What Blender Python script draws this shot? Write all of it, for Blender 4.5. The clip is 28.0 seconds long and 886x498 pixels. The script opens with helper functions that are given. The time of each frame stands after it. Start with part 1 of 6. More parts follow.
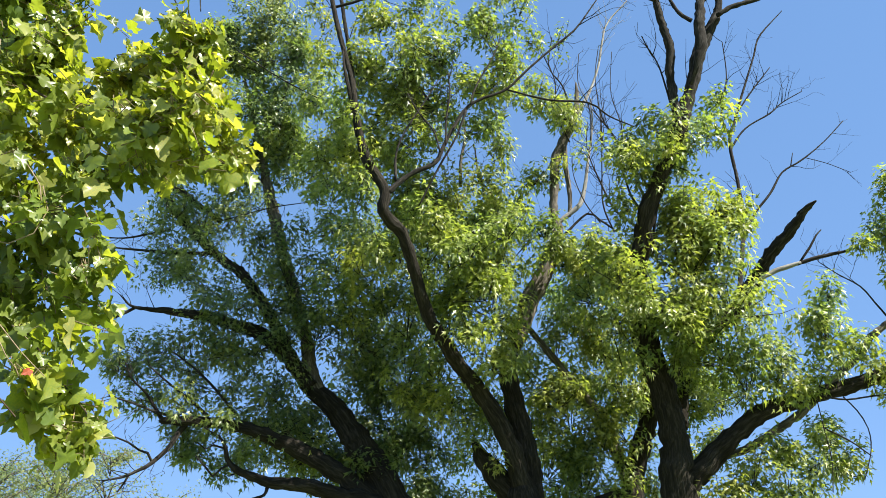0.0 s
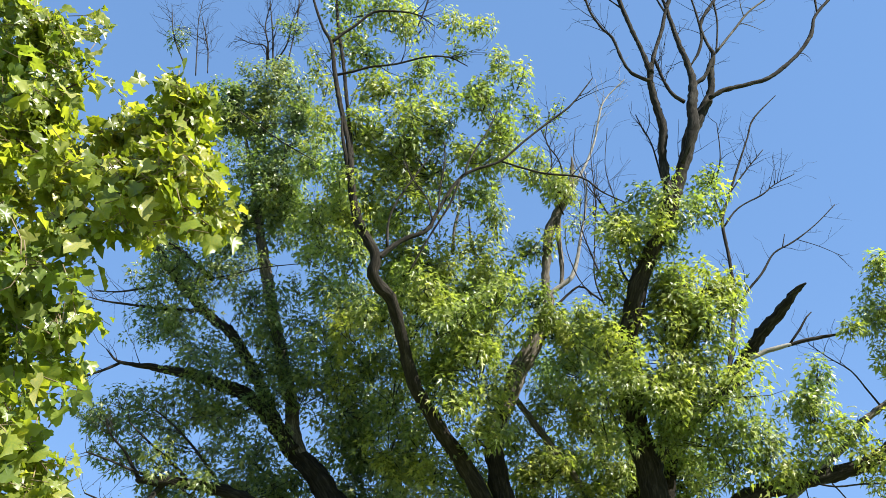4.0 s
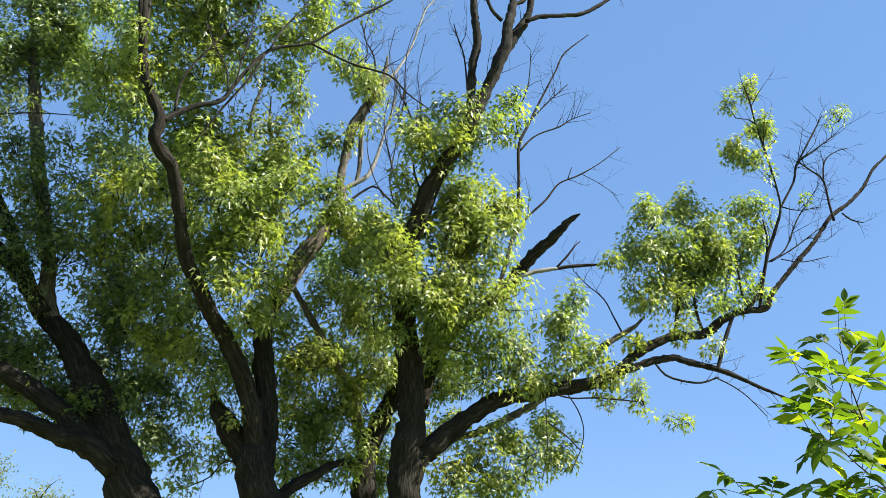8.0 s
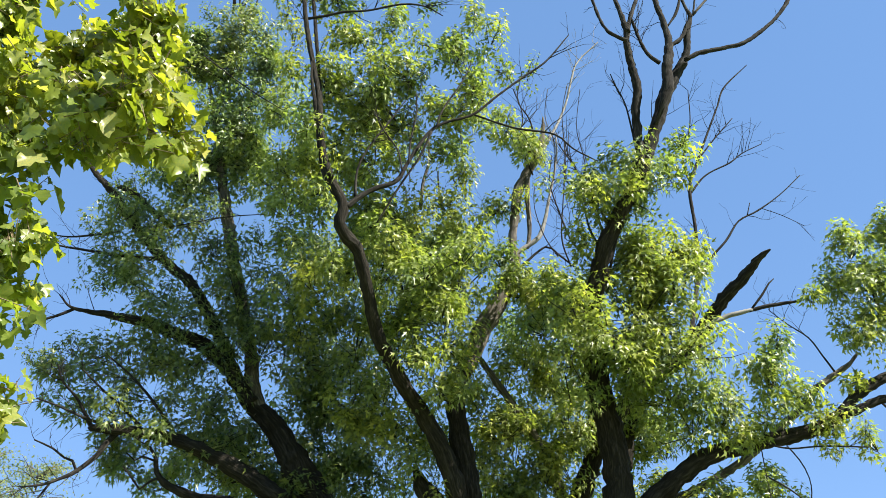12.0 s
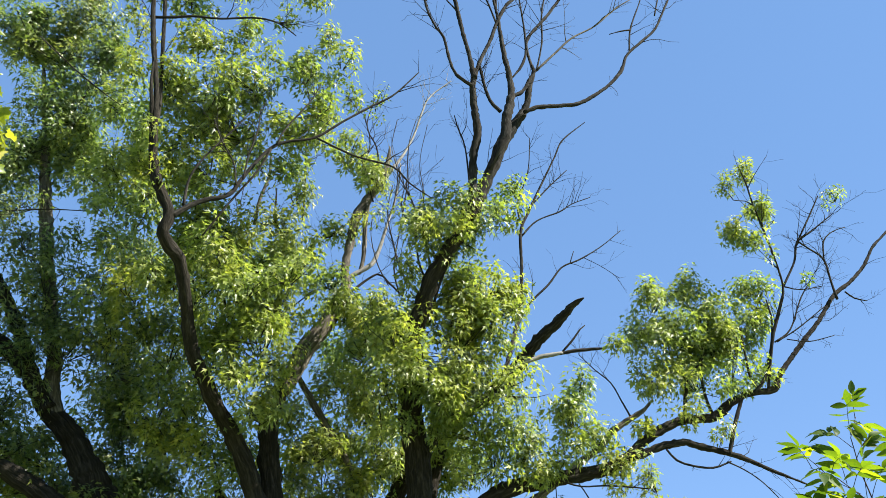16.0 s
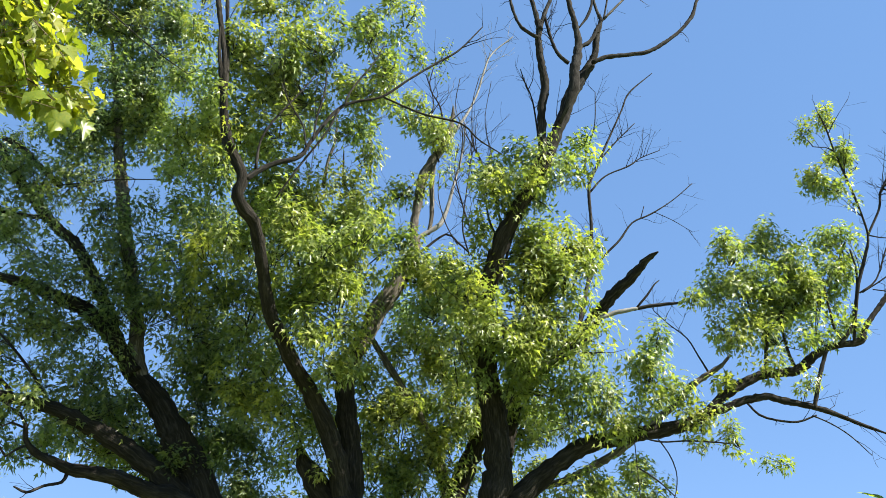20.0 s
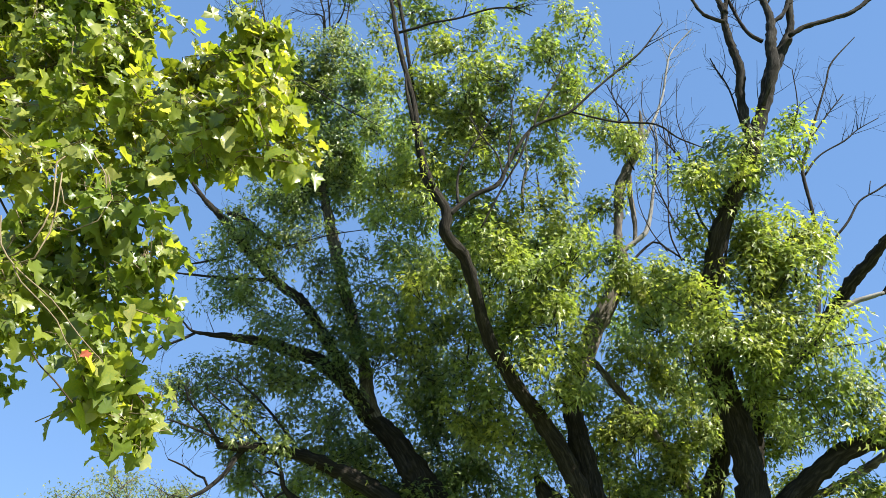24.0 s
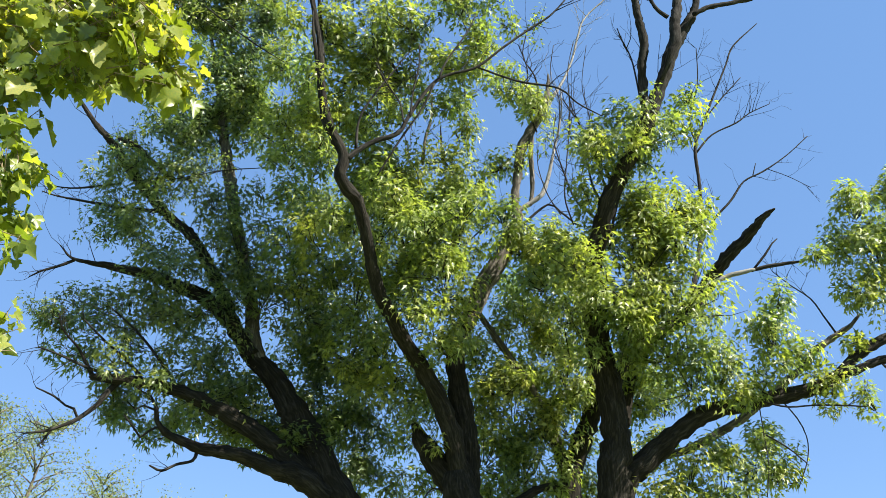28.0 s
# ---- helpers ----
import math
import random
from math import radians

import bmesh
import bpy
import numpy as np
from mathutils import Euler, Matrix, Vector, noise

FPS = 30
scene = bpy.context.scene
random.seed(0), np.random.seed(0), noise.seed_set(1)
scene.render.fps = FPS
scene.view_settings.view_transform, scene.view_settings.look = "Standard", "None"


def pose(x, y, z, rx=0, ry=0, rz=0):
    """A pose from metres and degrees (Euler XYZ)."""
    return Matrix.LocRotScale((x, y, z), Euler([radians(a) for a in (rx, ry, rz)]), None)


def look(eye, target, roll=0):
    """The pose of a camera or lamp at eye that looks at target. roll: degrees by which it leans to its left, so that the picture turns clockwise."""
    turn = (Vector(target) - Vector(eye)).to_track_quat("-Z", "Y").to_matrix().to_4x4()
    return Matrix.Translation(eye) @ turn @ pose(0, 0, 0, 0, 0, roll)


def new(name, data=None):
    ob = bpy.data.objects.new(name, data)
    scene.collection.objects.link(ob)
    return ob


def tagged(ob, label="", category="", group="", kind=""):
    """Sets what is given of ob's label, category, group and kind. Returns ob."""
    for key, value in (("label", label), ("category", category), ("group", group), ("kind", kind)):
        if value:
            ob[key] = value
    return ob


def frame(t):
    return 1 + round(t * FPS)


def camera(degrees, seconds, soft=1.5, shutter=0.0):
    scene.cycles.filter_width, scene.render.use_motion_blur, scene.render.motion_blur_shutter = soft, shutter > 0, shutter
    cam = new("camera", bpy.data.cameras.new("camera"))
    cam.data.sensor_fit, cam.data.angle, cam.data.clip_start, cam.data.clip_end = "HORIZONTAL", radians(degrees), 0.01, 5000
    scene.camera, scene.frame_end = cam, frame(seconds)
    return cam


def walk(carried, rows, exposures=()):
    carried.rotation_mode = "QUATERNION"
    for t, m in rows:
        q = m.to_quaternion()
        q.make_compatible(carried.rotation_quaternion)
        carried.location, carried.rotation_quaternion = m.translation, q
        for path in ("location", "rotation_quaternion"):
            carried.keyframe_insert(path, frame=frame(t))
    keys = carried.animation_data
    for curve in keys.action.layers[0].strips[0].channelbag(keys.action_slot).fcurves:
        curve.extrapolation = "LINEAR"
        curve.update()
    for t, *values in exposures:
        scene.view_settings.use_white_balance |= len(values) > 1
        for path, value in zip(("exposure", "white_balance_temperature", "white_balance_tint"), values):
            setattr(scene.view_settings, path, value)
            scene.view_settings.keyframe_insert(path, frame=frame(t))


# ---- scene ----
cam = camera(58.5, 28.0, 0.4)
PATH = [
    (0, (0.725, 0.306, 1.632), (0.629, 2.029, 2.644), -1.5),
    (0.5, (0.699, 0.29, 1.634), (0.498, 1.989, 2.671), -1.4),
    (1, (0.674, 0.278, 1.635), (0.385, 1.946, 2.699), -1.0),
    (1.5, (0.665, 0.27, 1.641), (0.319, 1.91, 2.733), -0.7),
    (2, (0.667, 0.261, 1.645), (0.309, 1.878, 2.767), -0.2),
    (2.5, (0.692, 0.258, 1.645), (0.36, 1.862, 2.793), 0.2),
    (4.5, (0.927, 0.287, 1.644), (0.951, 1.926, 2.79), 0.7),
    (5, (0.986, 0.298, 1.642), (1.127, 1.948, 2.763), 0.5),
    (5.5, (1.045, 0.315, 1.637), (1.299, 1.973, 2.728), 0.2),
    (6, (1.086, 0.328, 1.629), (1.434, 1.992, 2.683), -0.1),
    (6.5, (1.119, 0.333, 1.616), (1.526, 2.005, 2.634), -0.1),
    (7, (1.14, 0.337, 1.601), (1.572, 2.021, 2.589), 0.1),
    (7.5, (1.137, 0.353, 1.587), (1.567, 2.053, 2.55), 0.4),
    (8, (1.102, 0.392, 1.572), (1.511, 2.106, 2.518), 0.6),
    (8.5, (1.035, 0.446, 1.562), (1.402, 2.175, 2.497), 0.9),
    (9, (0.955, 0.495, 1.556), (1.259, 2.24, 2.486), 0.9),
    (9.5, (0.871, 0.537, 1.553), (1.101, 2.291, 2.486), 0.7),
    (10, (0.798, 0.566, 1.551), (0.949, 2.321, 2.499), 0.6),
    (10.5, (0.745, 0.58, 1.55), (0.825, 2.326, 2.522), 0.6),
    (11, (0.718, 0.582, 1.549), (0.747, 2.308, 2.559), 0.4),
    (11.5, (0.728, 0.57, 1.553), (0.727, 2.275, 2.599), 0.9),
    (13.5, (0.87, 0.479, 1.591), (1.028, 2.077, 2.784), -0.3),
    (14, (0.912, 0.446, 1.595), (1.143, 2.025, 2.8), -0.6),
    (14.5, (0.953, 0.405, 1.596), (1.248, 1.973, 2.802), -0.8),
    (15, (0.99, 0.362, 1.596), (1.333, 1.931, 2.788), -0.8),
    (15.5, (1.021, 0.324, 1.594), (1.392, 1.907, 2.758), -0.7),
    (16, (1.047, 0.298, 1.591), (1.425, 1.908, 2.715), -0.4),
    (16.5, (1.062, 0.289, 1.587), (1.433, 1.932, 2.667), -0.2),
    (17, (1.058, 0.308, 1.577), (1.41, 1.978, 2.621), -0.2),
    (17.5, (1.041, 0.337, 1.569), (1.374, 2.024, 2.59), -0.1),
    (18, (1.017, 0.367, 1.561), (1.338, 2.061, 2.573), 0.1),
    (18.5, (0.99, 0.399, 1.553), (1.308, 2.092, 2.569), 0.6),
    (19, (0.959, 0.433, 1.546), (1.277, 2.12, 2.572), 0.7),
    (19.5, (0.922, 0.469, 1.538), (1.221, 2.151, 2.577), 0.7),
    (20, (0.874, 0.5, 1.53), (1.119, 2.182, 2.584), 0.6),
    (20.5, (0.821, 0.53, 1.523), (0.979, 2.211, 2.596), 0.6),
    (21, (0.767, 0.561, 1.517), (0.821, 2.235, 2.61), 0.5),
    (21.5, (0.718, 0.591, 1.511), (0.67, 2.254, 2.622), 0.5),
    (22, (0.68, 0.617, 1.51), (0.544, 2.266, 2.634), 0.3),
    (22.5, (0.65, 0.633, 1.509), (0.448, 2.272, 2.638), 0.4),
    (24.5, (0.59, 0.663, 1.496), (0.363, 2.319, 2.594), 1.5),
    (25, (0.579, 0.653, 1.496), (0.377, 2.319, 2.584), 1.4),
    (25.5, (0.579, 0.645, 1.493), (0.403, 2.318, 2.574), 1.3),
    (26, (0.599, 0.65, 1.487), (0.45, 2.33, 2.561), 1.3),
    (26.5, (0.645, 0.669, 1.477), (0.528, 2.357, 2.544), 1.3),
    (27, (0.711, 0.689, 1.469), (0.632, 2.386, 2.523), 1.5),
    (27.5, (0.772, 0.692, 1.463), (0.735, 2.403, 2.499), 1.6),
    (28, (0.813, 0.687, 1.455), (0.813, 2.412, 2.467), 1.7),
]
walk(cam, [(t, look(eye, target, roll)) for t, eye, target, roll in PATH])

# ---- daylight ----
SUN = Vector((0.60, -0.36, 0.71)).normalized()
world = bpy.data.worlds.new("sky")
scene.world = world
world.use_nodes = True
sky = world.node_tree.nodes.new("ShaderNodeTexSky")
sky.sky_type = "NISHITA"
sky.sun_disc = False
sky.sun_elevation = math.asin(SUN.z)
sky.sun_rotation = math.atan2(SUN.x, SUN.y)
sky.altitude = 800
sky.air_density = 0.35
sky.dust_density = 0.0
sky.ozone_density = 0.9
background = world.node_tree.nodes["Background"]
background.inputs["Strength"].default_value = 0.15
depth = world.node_tree.nodes.new("ShaderNodeHueSaturation")
depth.inputs["Saturation"].default_value = 2.0
depth.inputs["Hue"].default_value = 0.508
even = world.node_tree.nodes.new("ShaderNodeGamma")
even.inputs["Gamma"].default_value = 0.3
world.node_tree.links.new(sky.outputs["Color"], even.inputs["Color"])
world.node_tree.links.new(even.outputs["Color"], depth.inputs["Color"])
clear = world.node_tree.nodes.new("ShaderNodeHueSaturation")
clear.inputs["Saturation"].default_value = 1.16
clear.inputs["Value"].default_value = 1.07
world.node_tree.links.new(depth.outputs["Color"], clear.inputs["Color"])
world.node_tree.links.new(clear.outputs["Color"], background.inputs["Color"])
sun = new("sun", bpy.data.lights.new("sun", "SUN"))
sun.data.energy = 3.2
sun.data.angle = radians(0.53)
sun.data.color = (1.0, 0.955, 0.87)
sun.matrix_world = look(SUN * 60, (0, 0, 0))
scene.view_settings.exposure = 2.25


# ---- materials ----
def material(name):
    m = bpy.data.materials.new(name)
    m.use_nodes = True
    return m, m.node_tree.nodes, m.node_tree.links, m.node_tree.nodes["Principled BSDF"]


def ramp(nodes, stops):
    r = nodes.new("ShaderNodeValToRGB")
    r.color_ramp.elements[0].position, r.color_ramp.elements[0].color = stops[0][0], (*stops[0][1], 1)
    r.color_ramp.elements[1].position, r.color_ramp.elements[1].color = stops[-1][0], (*stops[-1][1], 1)
    for at, colour in stops[1:-1]:
        r.color_ramp.elements.new(at).color = (*colour, 1)
    return r


def bark_material(name, dark, mid, light, grain, relief, patch=None):
    m, nodes, links, bsdf = material(name)
    place = nodes.new("ShaderNodeTexCoord")
    along = nodes.new("ShaderNodeAttribute")
    along.attribute_name = "grain"
    stretch = nodes.new("ShaderNodeMapping")
    stretch.inputs["Scale"].default_value = (grain, grain, grain * 0.16)
    links.new(along.outputs["Vector"], stretch.inputs["Vector"])
    ridges = nodes.new("ShaderNodeTexNoise")
    ridges.inputs["Scale"].default_value = 1.0
    ridges.inputs["Detail"].default_value = 7
    ridges.inputs["Roughness"].default_value = 0.65
    ridges.inputs["Distortion"].default_value = 0.6
    links.new(stretch.outputs["Vector"], ridges.inputs["Vector"])
    tone = ramp(nodes, [(0.28, dark), (0.5, mid), (0.74, light)])
    links.new(ridges.outputs["Fac"], tone.inputs["Fac"])
    stains = nodes.new("ShaderNodeTexNoise")
    stains.inputs["Scale"].default_value = 2.3
    stains.inputs["Detail"].default_value = 4
    links.new(place.outputs["Object"], stains.inputs["Vector"])
    mix = nodes.new("ShaderNodeMix")
    mix.data_type = "RGBA"
    mix.blend_type = "MIX" if patch else "MULTIPLY"
    edge = ramp(nodes, [(0.52, (0, 0, 0)), (0.62, (1, 1, 1))] if patch else [(0.3, (0.25, 0.25, 0.25)), (0.7, (0.9, 0.9, 0.9))])
    links.new(stains.outputs["Fac"], edge.inputs["Fac"])
    links.new(edge.outputs["Color"], mix.inputs["Factor"])
    links.new(tone.outputs["Color"], mix.inputs["A"])
    mix.inputs["B"].default_value = (*(patch or (0.62, 0.60, 0.55)), 1)
    links.new(mix.outputs["Result"], bsdf.inputs["Base Color"])
    bsdf.inputs["Roughness"].default_value = 0.95
    bsdf.inputs["Specular IOR Level"].default_value = 0.12
    bump = nodes.new("ShaderNodeBump")
    bump.inputs["Strength"].default_value = 0.9
    bump.inputs["Distance"].default_value = relief
    links.new(ridges.outputs["Fac"], bump.inputs["Height"])
    links.new(bump.outputs["Normal"], bsdf.inputs["Normal"])
    return m


def leaf_material(name, tones, glow, share, gloss, shine, per_object=False):
    """Leaf blades: a glossy skin, and light that shines through them."""
    m, nodes, links, bsdf = material(name)
    if per_object:
        pick = nodes.new("ShaderNodeObjectInfo").outputs["Random"]
    else:
        pick = nodes.new("ShaderNodeNewGeometry").outputs["Random Per Island"]
    tone = ramp(nodes, tones)
    links.new(pick, tone.inputs["Fac"])
    place = nodes.new("ShaderNodeTexCoord")
    drift = nodes.new("ShaderNodeTexNoise")
    drift.inputs["Scale"].default_value = 0.9 if not per_object else 14.0
    drift.inputs["Detail"].default_value = 3
    links.new(place.outputs["Object"], drift.inputs["Vector"])
    mottle = ramp(nodes, [(0.33, (0.84, 0.93, 0.95)), (0.67, (1.25, 1.1, 0.85))])
    links.new(drift.outputs["Fac"], mottle.inputs["Fac"])
    mix = nodes.new("ShaderNodeMix")
    mix.data_type, mix.blend_type = "RGBA", "MULTIPLY"
    mix.inputs["Factor"].default_value = 1.0
    links.new(tone.outputs["Color"], mix.inputs["A"])
    links.new(mottle.outputs["Color"], mix.inputs["B"])
    links.new(mix.outputs["Result"], bsdf.inputs["Base Color"])
    bsdf.inputs["Roughness"].default_value = gloss
    bsdf.inputs["Specular IOR Level"].default_value = shine
    through_light = nodes.new("ShaderNodeBsdfTranslucent")
    warm = nodes.new("ShaderNodeMix")
    warm.data_type, warm.blend_type = "RGBA", "MULTIPLY"
    warm.inputs["Factor"].default_value = 1.0
    warm.inputs["B"].default_value = (*glow, 1)
    links.new(mix.outputs["Result"], warm.inputs["A"])
    links.new(warm.outputs["Result"], through_light.inputs["Color"])
    blend = nodes.new("ShaderNodeMixShader")
    blend.inputs["Fac"].default_value = share
    links.new(bsdf.outputs["BSDF"], blend.inputs[1])
    links.new(through_light.outputs["BSDF"], blend.inputs[2])
    links.new(blend.outputs["Shader"], nodes["Material Output"].inputs["Surface"])
    return m


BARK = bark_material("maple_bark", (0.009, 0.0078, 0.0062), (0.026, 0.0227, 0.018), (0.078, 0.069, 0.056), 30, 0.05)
DEAD = bark_material("dead_bark", (0.010, 0.009, 0.008), (0.028, 0.025, 0.022), (0.085, 0.078, 0.068), 38, 0.018)
PALE = bark_material("bare_wood", (0.12, 0.115, 0.108), (0.28, 0.27, 0.255), (0.46, 0.45, 0.43), 34, 0.012)
GREY = bark_material("grey_bark", (0.032, 0.028, 0.023), (0.11, 0.098, 0.082), (0.31, 0.28, 0.24), 30, 0.022)
DRY = bark_material("dry_grey_bark", (0.010, 0.009, 0.0078), (0.027, 0.0245, 0.021), (0.10, 0.094, 0.084), 34, 0.02)
TAN = bark_material("tan_twig_bark", (0.10, 0.08, 0.05), (0.24, 0.19, 0.12), (0.38, 0.31, 0.21), 60, 0.004)
STEM = bark_material("brown_stem_bark", (0.03, 0.022, 0.015), (0.07, 0.05, 0.035), (0.13, 0.10, 0.07), 60, 0.002)
MAPLE_TONES = [(0.0, (0.078, 0.112, 0.038)), (0.5, (0.186, 0.234, 0.070)), (0.9, (0.290, 0.332, 0.108)), (1.0, (0.34, 0.365, 0.145))]
SYCAMORE_TONES = [(0.0, (0.092, 0.130, 0.024)), (0.5, (0.182, 0.232, 0.043)), (0.92, (0.28, 0.31, 0.07)), (1.0, (0.38, 0.38, 0.16))]
ASH_TONES = [(0.0, (0.022, 0.048, 0.010)), (0.55, (0.048, 0.094, 0.015)), (0.85, (0.085, 0.14, 0.02)), (1.0, (0.18, 0.225, 0.03))]
MAPLE_LEAF = leaf_material("maple_leaf", MAPLE_TONES, (1.50, 1.58, 0.6), 0.5, 0.36, 0.5)
# maple leaf tones darkened: the shade over maple_a's crown is put into the colour
SHADED_TONES = [(0.0, (0.056, 0.088, 0.036)), (0.5, (0.130, 0.176, 0.064)), (0.9, (0.215, 0.258, 0.096)), (1.0, (0.265, 0.288, 0.13))]
SHADED_LEAF = leaf_material("shade_toned_maple_leaf", SHADED_TONES, (1.42, 1.55, 0.62), 0.46, 0.34, 0.6)
SHADED_LEAF_LOOSE = leaf_material("shade_toned_maple_leaf_single", SHADED_TONES, (1.42, 1.55, 0.62), 0.46, 0.34, 0.6, True)
MAPLE_LEAF_LOOSE = leaf_material("maple_leaf_single", MAPLE_TONES, (1.50, 1.58, 0.6), 0.5, 0.36, 0.5, True)
SYCAMORE_LEAF = leaf_material("sycamore_leaf", SYCAMORE_TONES, (1.72, 1.68, 0.5), 0.54, 0.34, 0.6)
SYCAMORE_LEAF_LOOSE = leaf_material("sycamore_leaf_single", SYCAMORE_TONES, (1.72, 1.68, 0.5), 0.54, 0.34, 0.6, True)
ASH_LEAF = leaf_material("ash_leaflet", ASH_TONES, (2.6, 2.3, 0.5), 0.6, 0.5, 0.2, True)
FAR_LEAF = leaf_material("far_leaf", [(0.0, (0.12, 0.16, 0.075)), (0.6, (0.17, 0.21, 0.10)), (1.0, (0.24, 0.27, 0.14))], (1.6, 1.6, 0.9), 0.5, 0.5, 0.35)
RED_LEAF = leaf_material("red_leaf", [(0.0, (0.30, 0.07, 0.03)), (1.0, (0.34, 0.10, 0.04))], (1.6, 1.2, 1.0), 0.4, 0.5, 0.4, True)


def grass_material():
    m, nodes, links, bsdf = material("grass_ground")
    place = nodes.new("ShaderNodeTexCoord")
    fine = nodes.new("ShaderNodeTexNoise")
    fine.inputs["Scale"].default_value = 9
    fine.inputs["Detail"].default_value = 8
    links.new(place.outputs["Object"], fine.inputs["Vector"])
    tone = ramp(nodes, [(0.3, (0.08, 0.12, 0.035)), (0.55, (0.15, 0.19, 0.06)), (0.75, (0.26, 0.25, 0.11))])
    broad = nodes.new("ShaderNodeTexNoise")
    broad.inputs["Scale"].default_value = 0.35
    broad.inputs["Detail"].default_value = 5
    links.new(place.outputs["Object"], broad.inputs["Vector"])
    sway = nodes.new("ShaderNodeMath")
    sway.operation = "MULTIPLY_ADD"
    sway.inputs[1].default_value = 0.55
    links.new(broad.outputs["Fac"], sway.inputs[0])
    half = nodes.new("ShaderNodeMath")
    half.operation = "MULTIPLY"
    half.inputs[1].default_value = 0.5
    links.new(fine.outputs["Fac"], half.inputs[0])
    links.new(half.outputs["Value"], sway.inputs[2])
    links.new(sway.outputs["Value"], tone.inputs["Fac"])
    links.new(tone.outputs["Color"], bsdf.inputs["Base Color"])
    bsdf.inputs["Roughness"].default_value = 0.95
    bump = nodes.new("ShaderNodeBump")
    bump.inputs["Distance"].default_value = 0.05
    links.new(fine.outputs["Fac"], bump.inputs["Height"])
    links.new(bump.outputs["Normal"], bsdf.inputs["Normal"])
    return m


GRASS = grass_material()


# ---- mesh helpers ----
def attach(ob, parent):
    """Hang a part on its thing; its mesh keeps its place in the world."""
    ob.parent = parent
    if parent and parent.type == "EMPTY":
        ob.location = -parent.location


def posed(across, tip, face, size, at):
    m = Matrix.Identity(4)
    for r in range(3):
        m[r][0], m[r][1], m[r][2], m[r][3] = across[r] * size, tip[r] * size, face[r] * size, at[r]
    return m


def mesh_object(name, verts, faces, mat, parent=None, label="", kind="", grains=None):
    me = bpy.data.meshes.new(name)
    me.from_pydata([tuple(v) for v in verts], [], faces)
    me.materials.append(mat)
    me.shade_smooth()
    if grains is not None:
        me.attributes.new("grain", "FLOAT_VECTOR", "POINT").data.foreach_set("vector", np.array(grains, dtype=np.float32).ravel())
    ob = new(name, me)
    attach(ob, parent)
    return tagged(ob, label, "", "", kind)


def triangles_object(name, verts, tris, mat, parent=None, label="", kind=""):
    """A mesh out of two numpy arrays: places and triangles."""
    me = bpy.data.meshes.new(name)
    me.vertices.add(len(verts))
    me.vertices.foreach_set("co", np.asarray(verts, dtype=np.float32).ravel())
    me.loops.add(len(tris) * 3)
    me.loops.foreach_set("vertex_index", np.asarray(tris, dtype=np.int32).ravel())
    me.polygons.add(len(tris))
    me.polygons.foreach_set("loop_start", np.arange(0, len(tris) * 3, 3, dtype=np.int32))
    me.update(calc_edges=True)
    me.materials.append(mat)
    me.shade_smooth()
    ob = new(name, me)
    attach(ob, parent)
    return tagged(ob, label, "", "", kind)


def smooth_line(points, step):
    """Catmull-Rom through points of any width, about one ring every step metres."""
    p = np.array(points, dtype=float)
    p = np.vstack([2 * p[0] - p[1], p, 2 * p[-1] - p[-2]])
    out = []
    for a, b, c, d in zip(p, p[1:], p[2:], p[3:]):
        n = max(1, int(np.linalg.norm((c - b)[:3]) / step))
        for k in range(n):
            t = k / n
            out.append(0.5 * (2 * b + (c - a) * t + (2 * a - 5 * b + 4 * c - d) * t * t + (3 * b - a - 3 * c + d) * t ** 3))
    out.append(p[-2])
    out = np.array(out)
    if out.shape[1] > 3:
        out[:, 3] = np.maximum(out[:, 3], 0.0007)
    return out


def tube(points, sides, step, rough, base=0):
    """A tapered, slightly knotty tube: verts and faces, numbered from base."""
    line = smooth_line(points, step)
    if rough:
        for row in line[1:-1]:
            row[:3] += np.array(noise.noise_vector(Vector(row[:3]) * (0.5 / max(row[3], 0.05)))) * row[3] * 0.12
    ways = np.gradient(line[:, :3], axis=0)
    ways /= np.linalg.norm(ways, axis=1)[:, None] + 1e-9
    side = np.cross(ways[0], (0.31, 0.2, 0.93))
    verts, faces, grains = [], [], []
    run = np.concatenate([[0], np.cumsum(np.linalg.norm(np.diff(line[:, :3], axis=0), axis=1))]) + line[0, 0] * 3.7
    for i, (row, way) in enumerate(zip(line, ways)):
        side = side - way * side.dot(way)
        side /= np.linalg.norm(side) + 1e-9
        other = np.cross(way, side)
        for k in range(sides):
            a = 2 * math.pi * k / sides
            out = side * math.cos(a) + other * math.sin(a)
            r = row[3]
            if rough:
                q = Vector(row[:3] + out * r)
                r *= 1 + rough * noise.noise(q * 2.2 / max(r, 0.06) * 0.35) + (0.6 if row[3] < 0.12 else 0.25) * rough * noise.noise(q * 9.0) + (0.4 if row[3] < 0.07 else 0.1) * rough * noise.noise(q * 23.0)
            verts.append(row[:3] + out * r)
            grains.append((math.cos(a) * row[3], math.sin(a) * row[3], run[i]))
    rings = len(line)
    for i in range(rings - 1):
        for k in range(sides):
            n = (k + 1) % sides
            faces.append((base + i * sides + k, base + i * sides + n, base + (i + 1) * sides + n, base + (i + 1) * sides + k))
    verts.append(line[0, :3])
    verts.append(line[-1, :3] + ways[-1] * line[-1, 3] * 0.8)
    grains += [(0, 0, run[0]), (0, 0, run[-1])]
    low, high = base + len(verts) - 2, base + len(verts) - 1
    for k in range(sides):
        n = (k + 1) % sides
        faces.append((low, base + n, base + k))
        faces.append((high, base + (rings - 1) * sides + k, base + (rings - 1) * sides + n))
    return verts, faces, grains


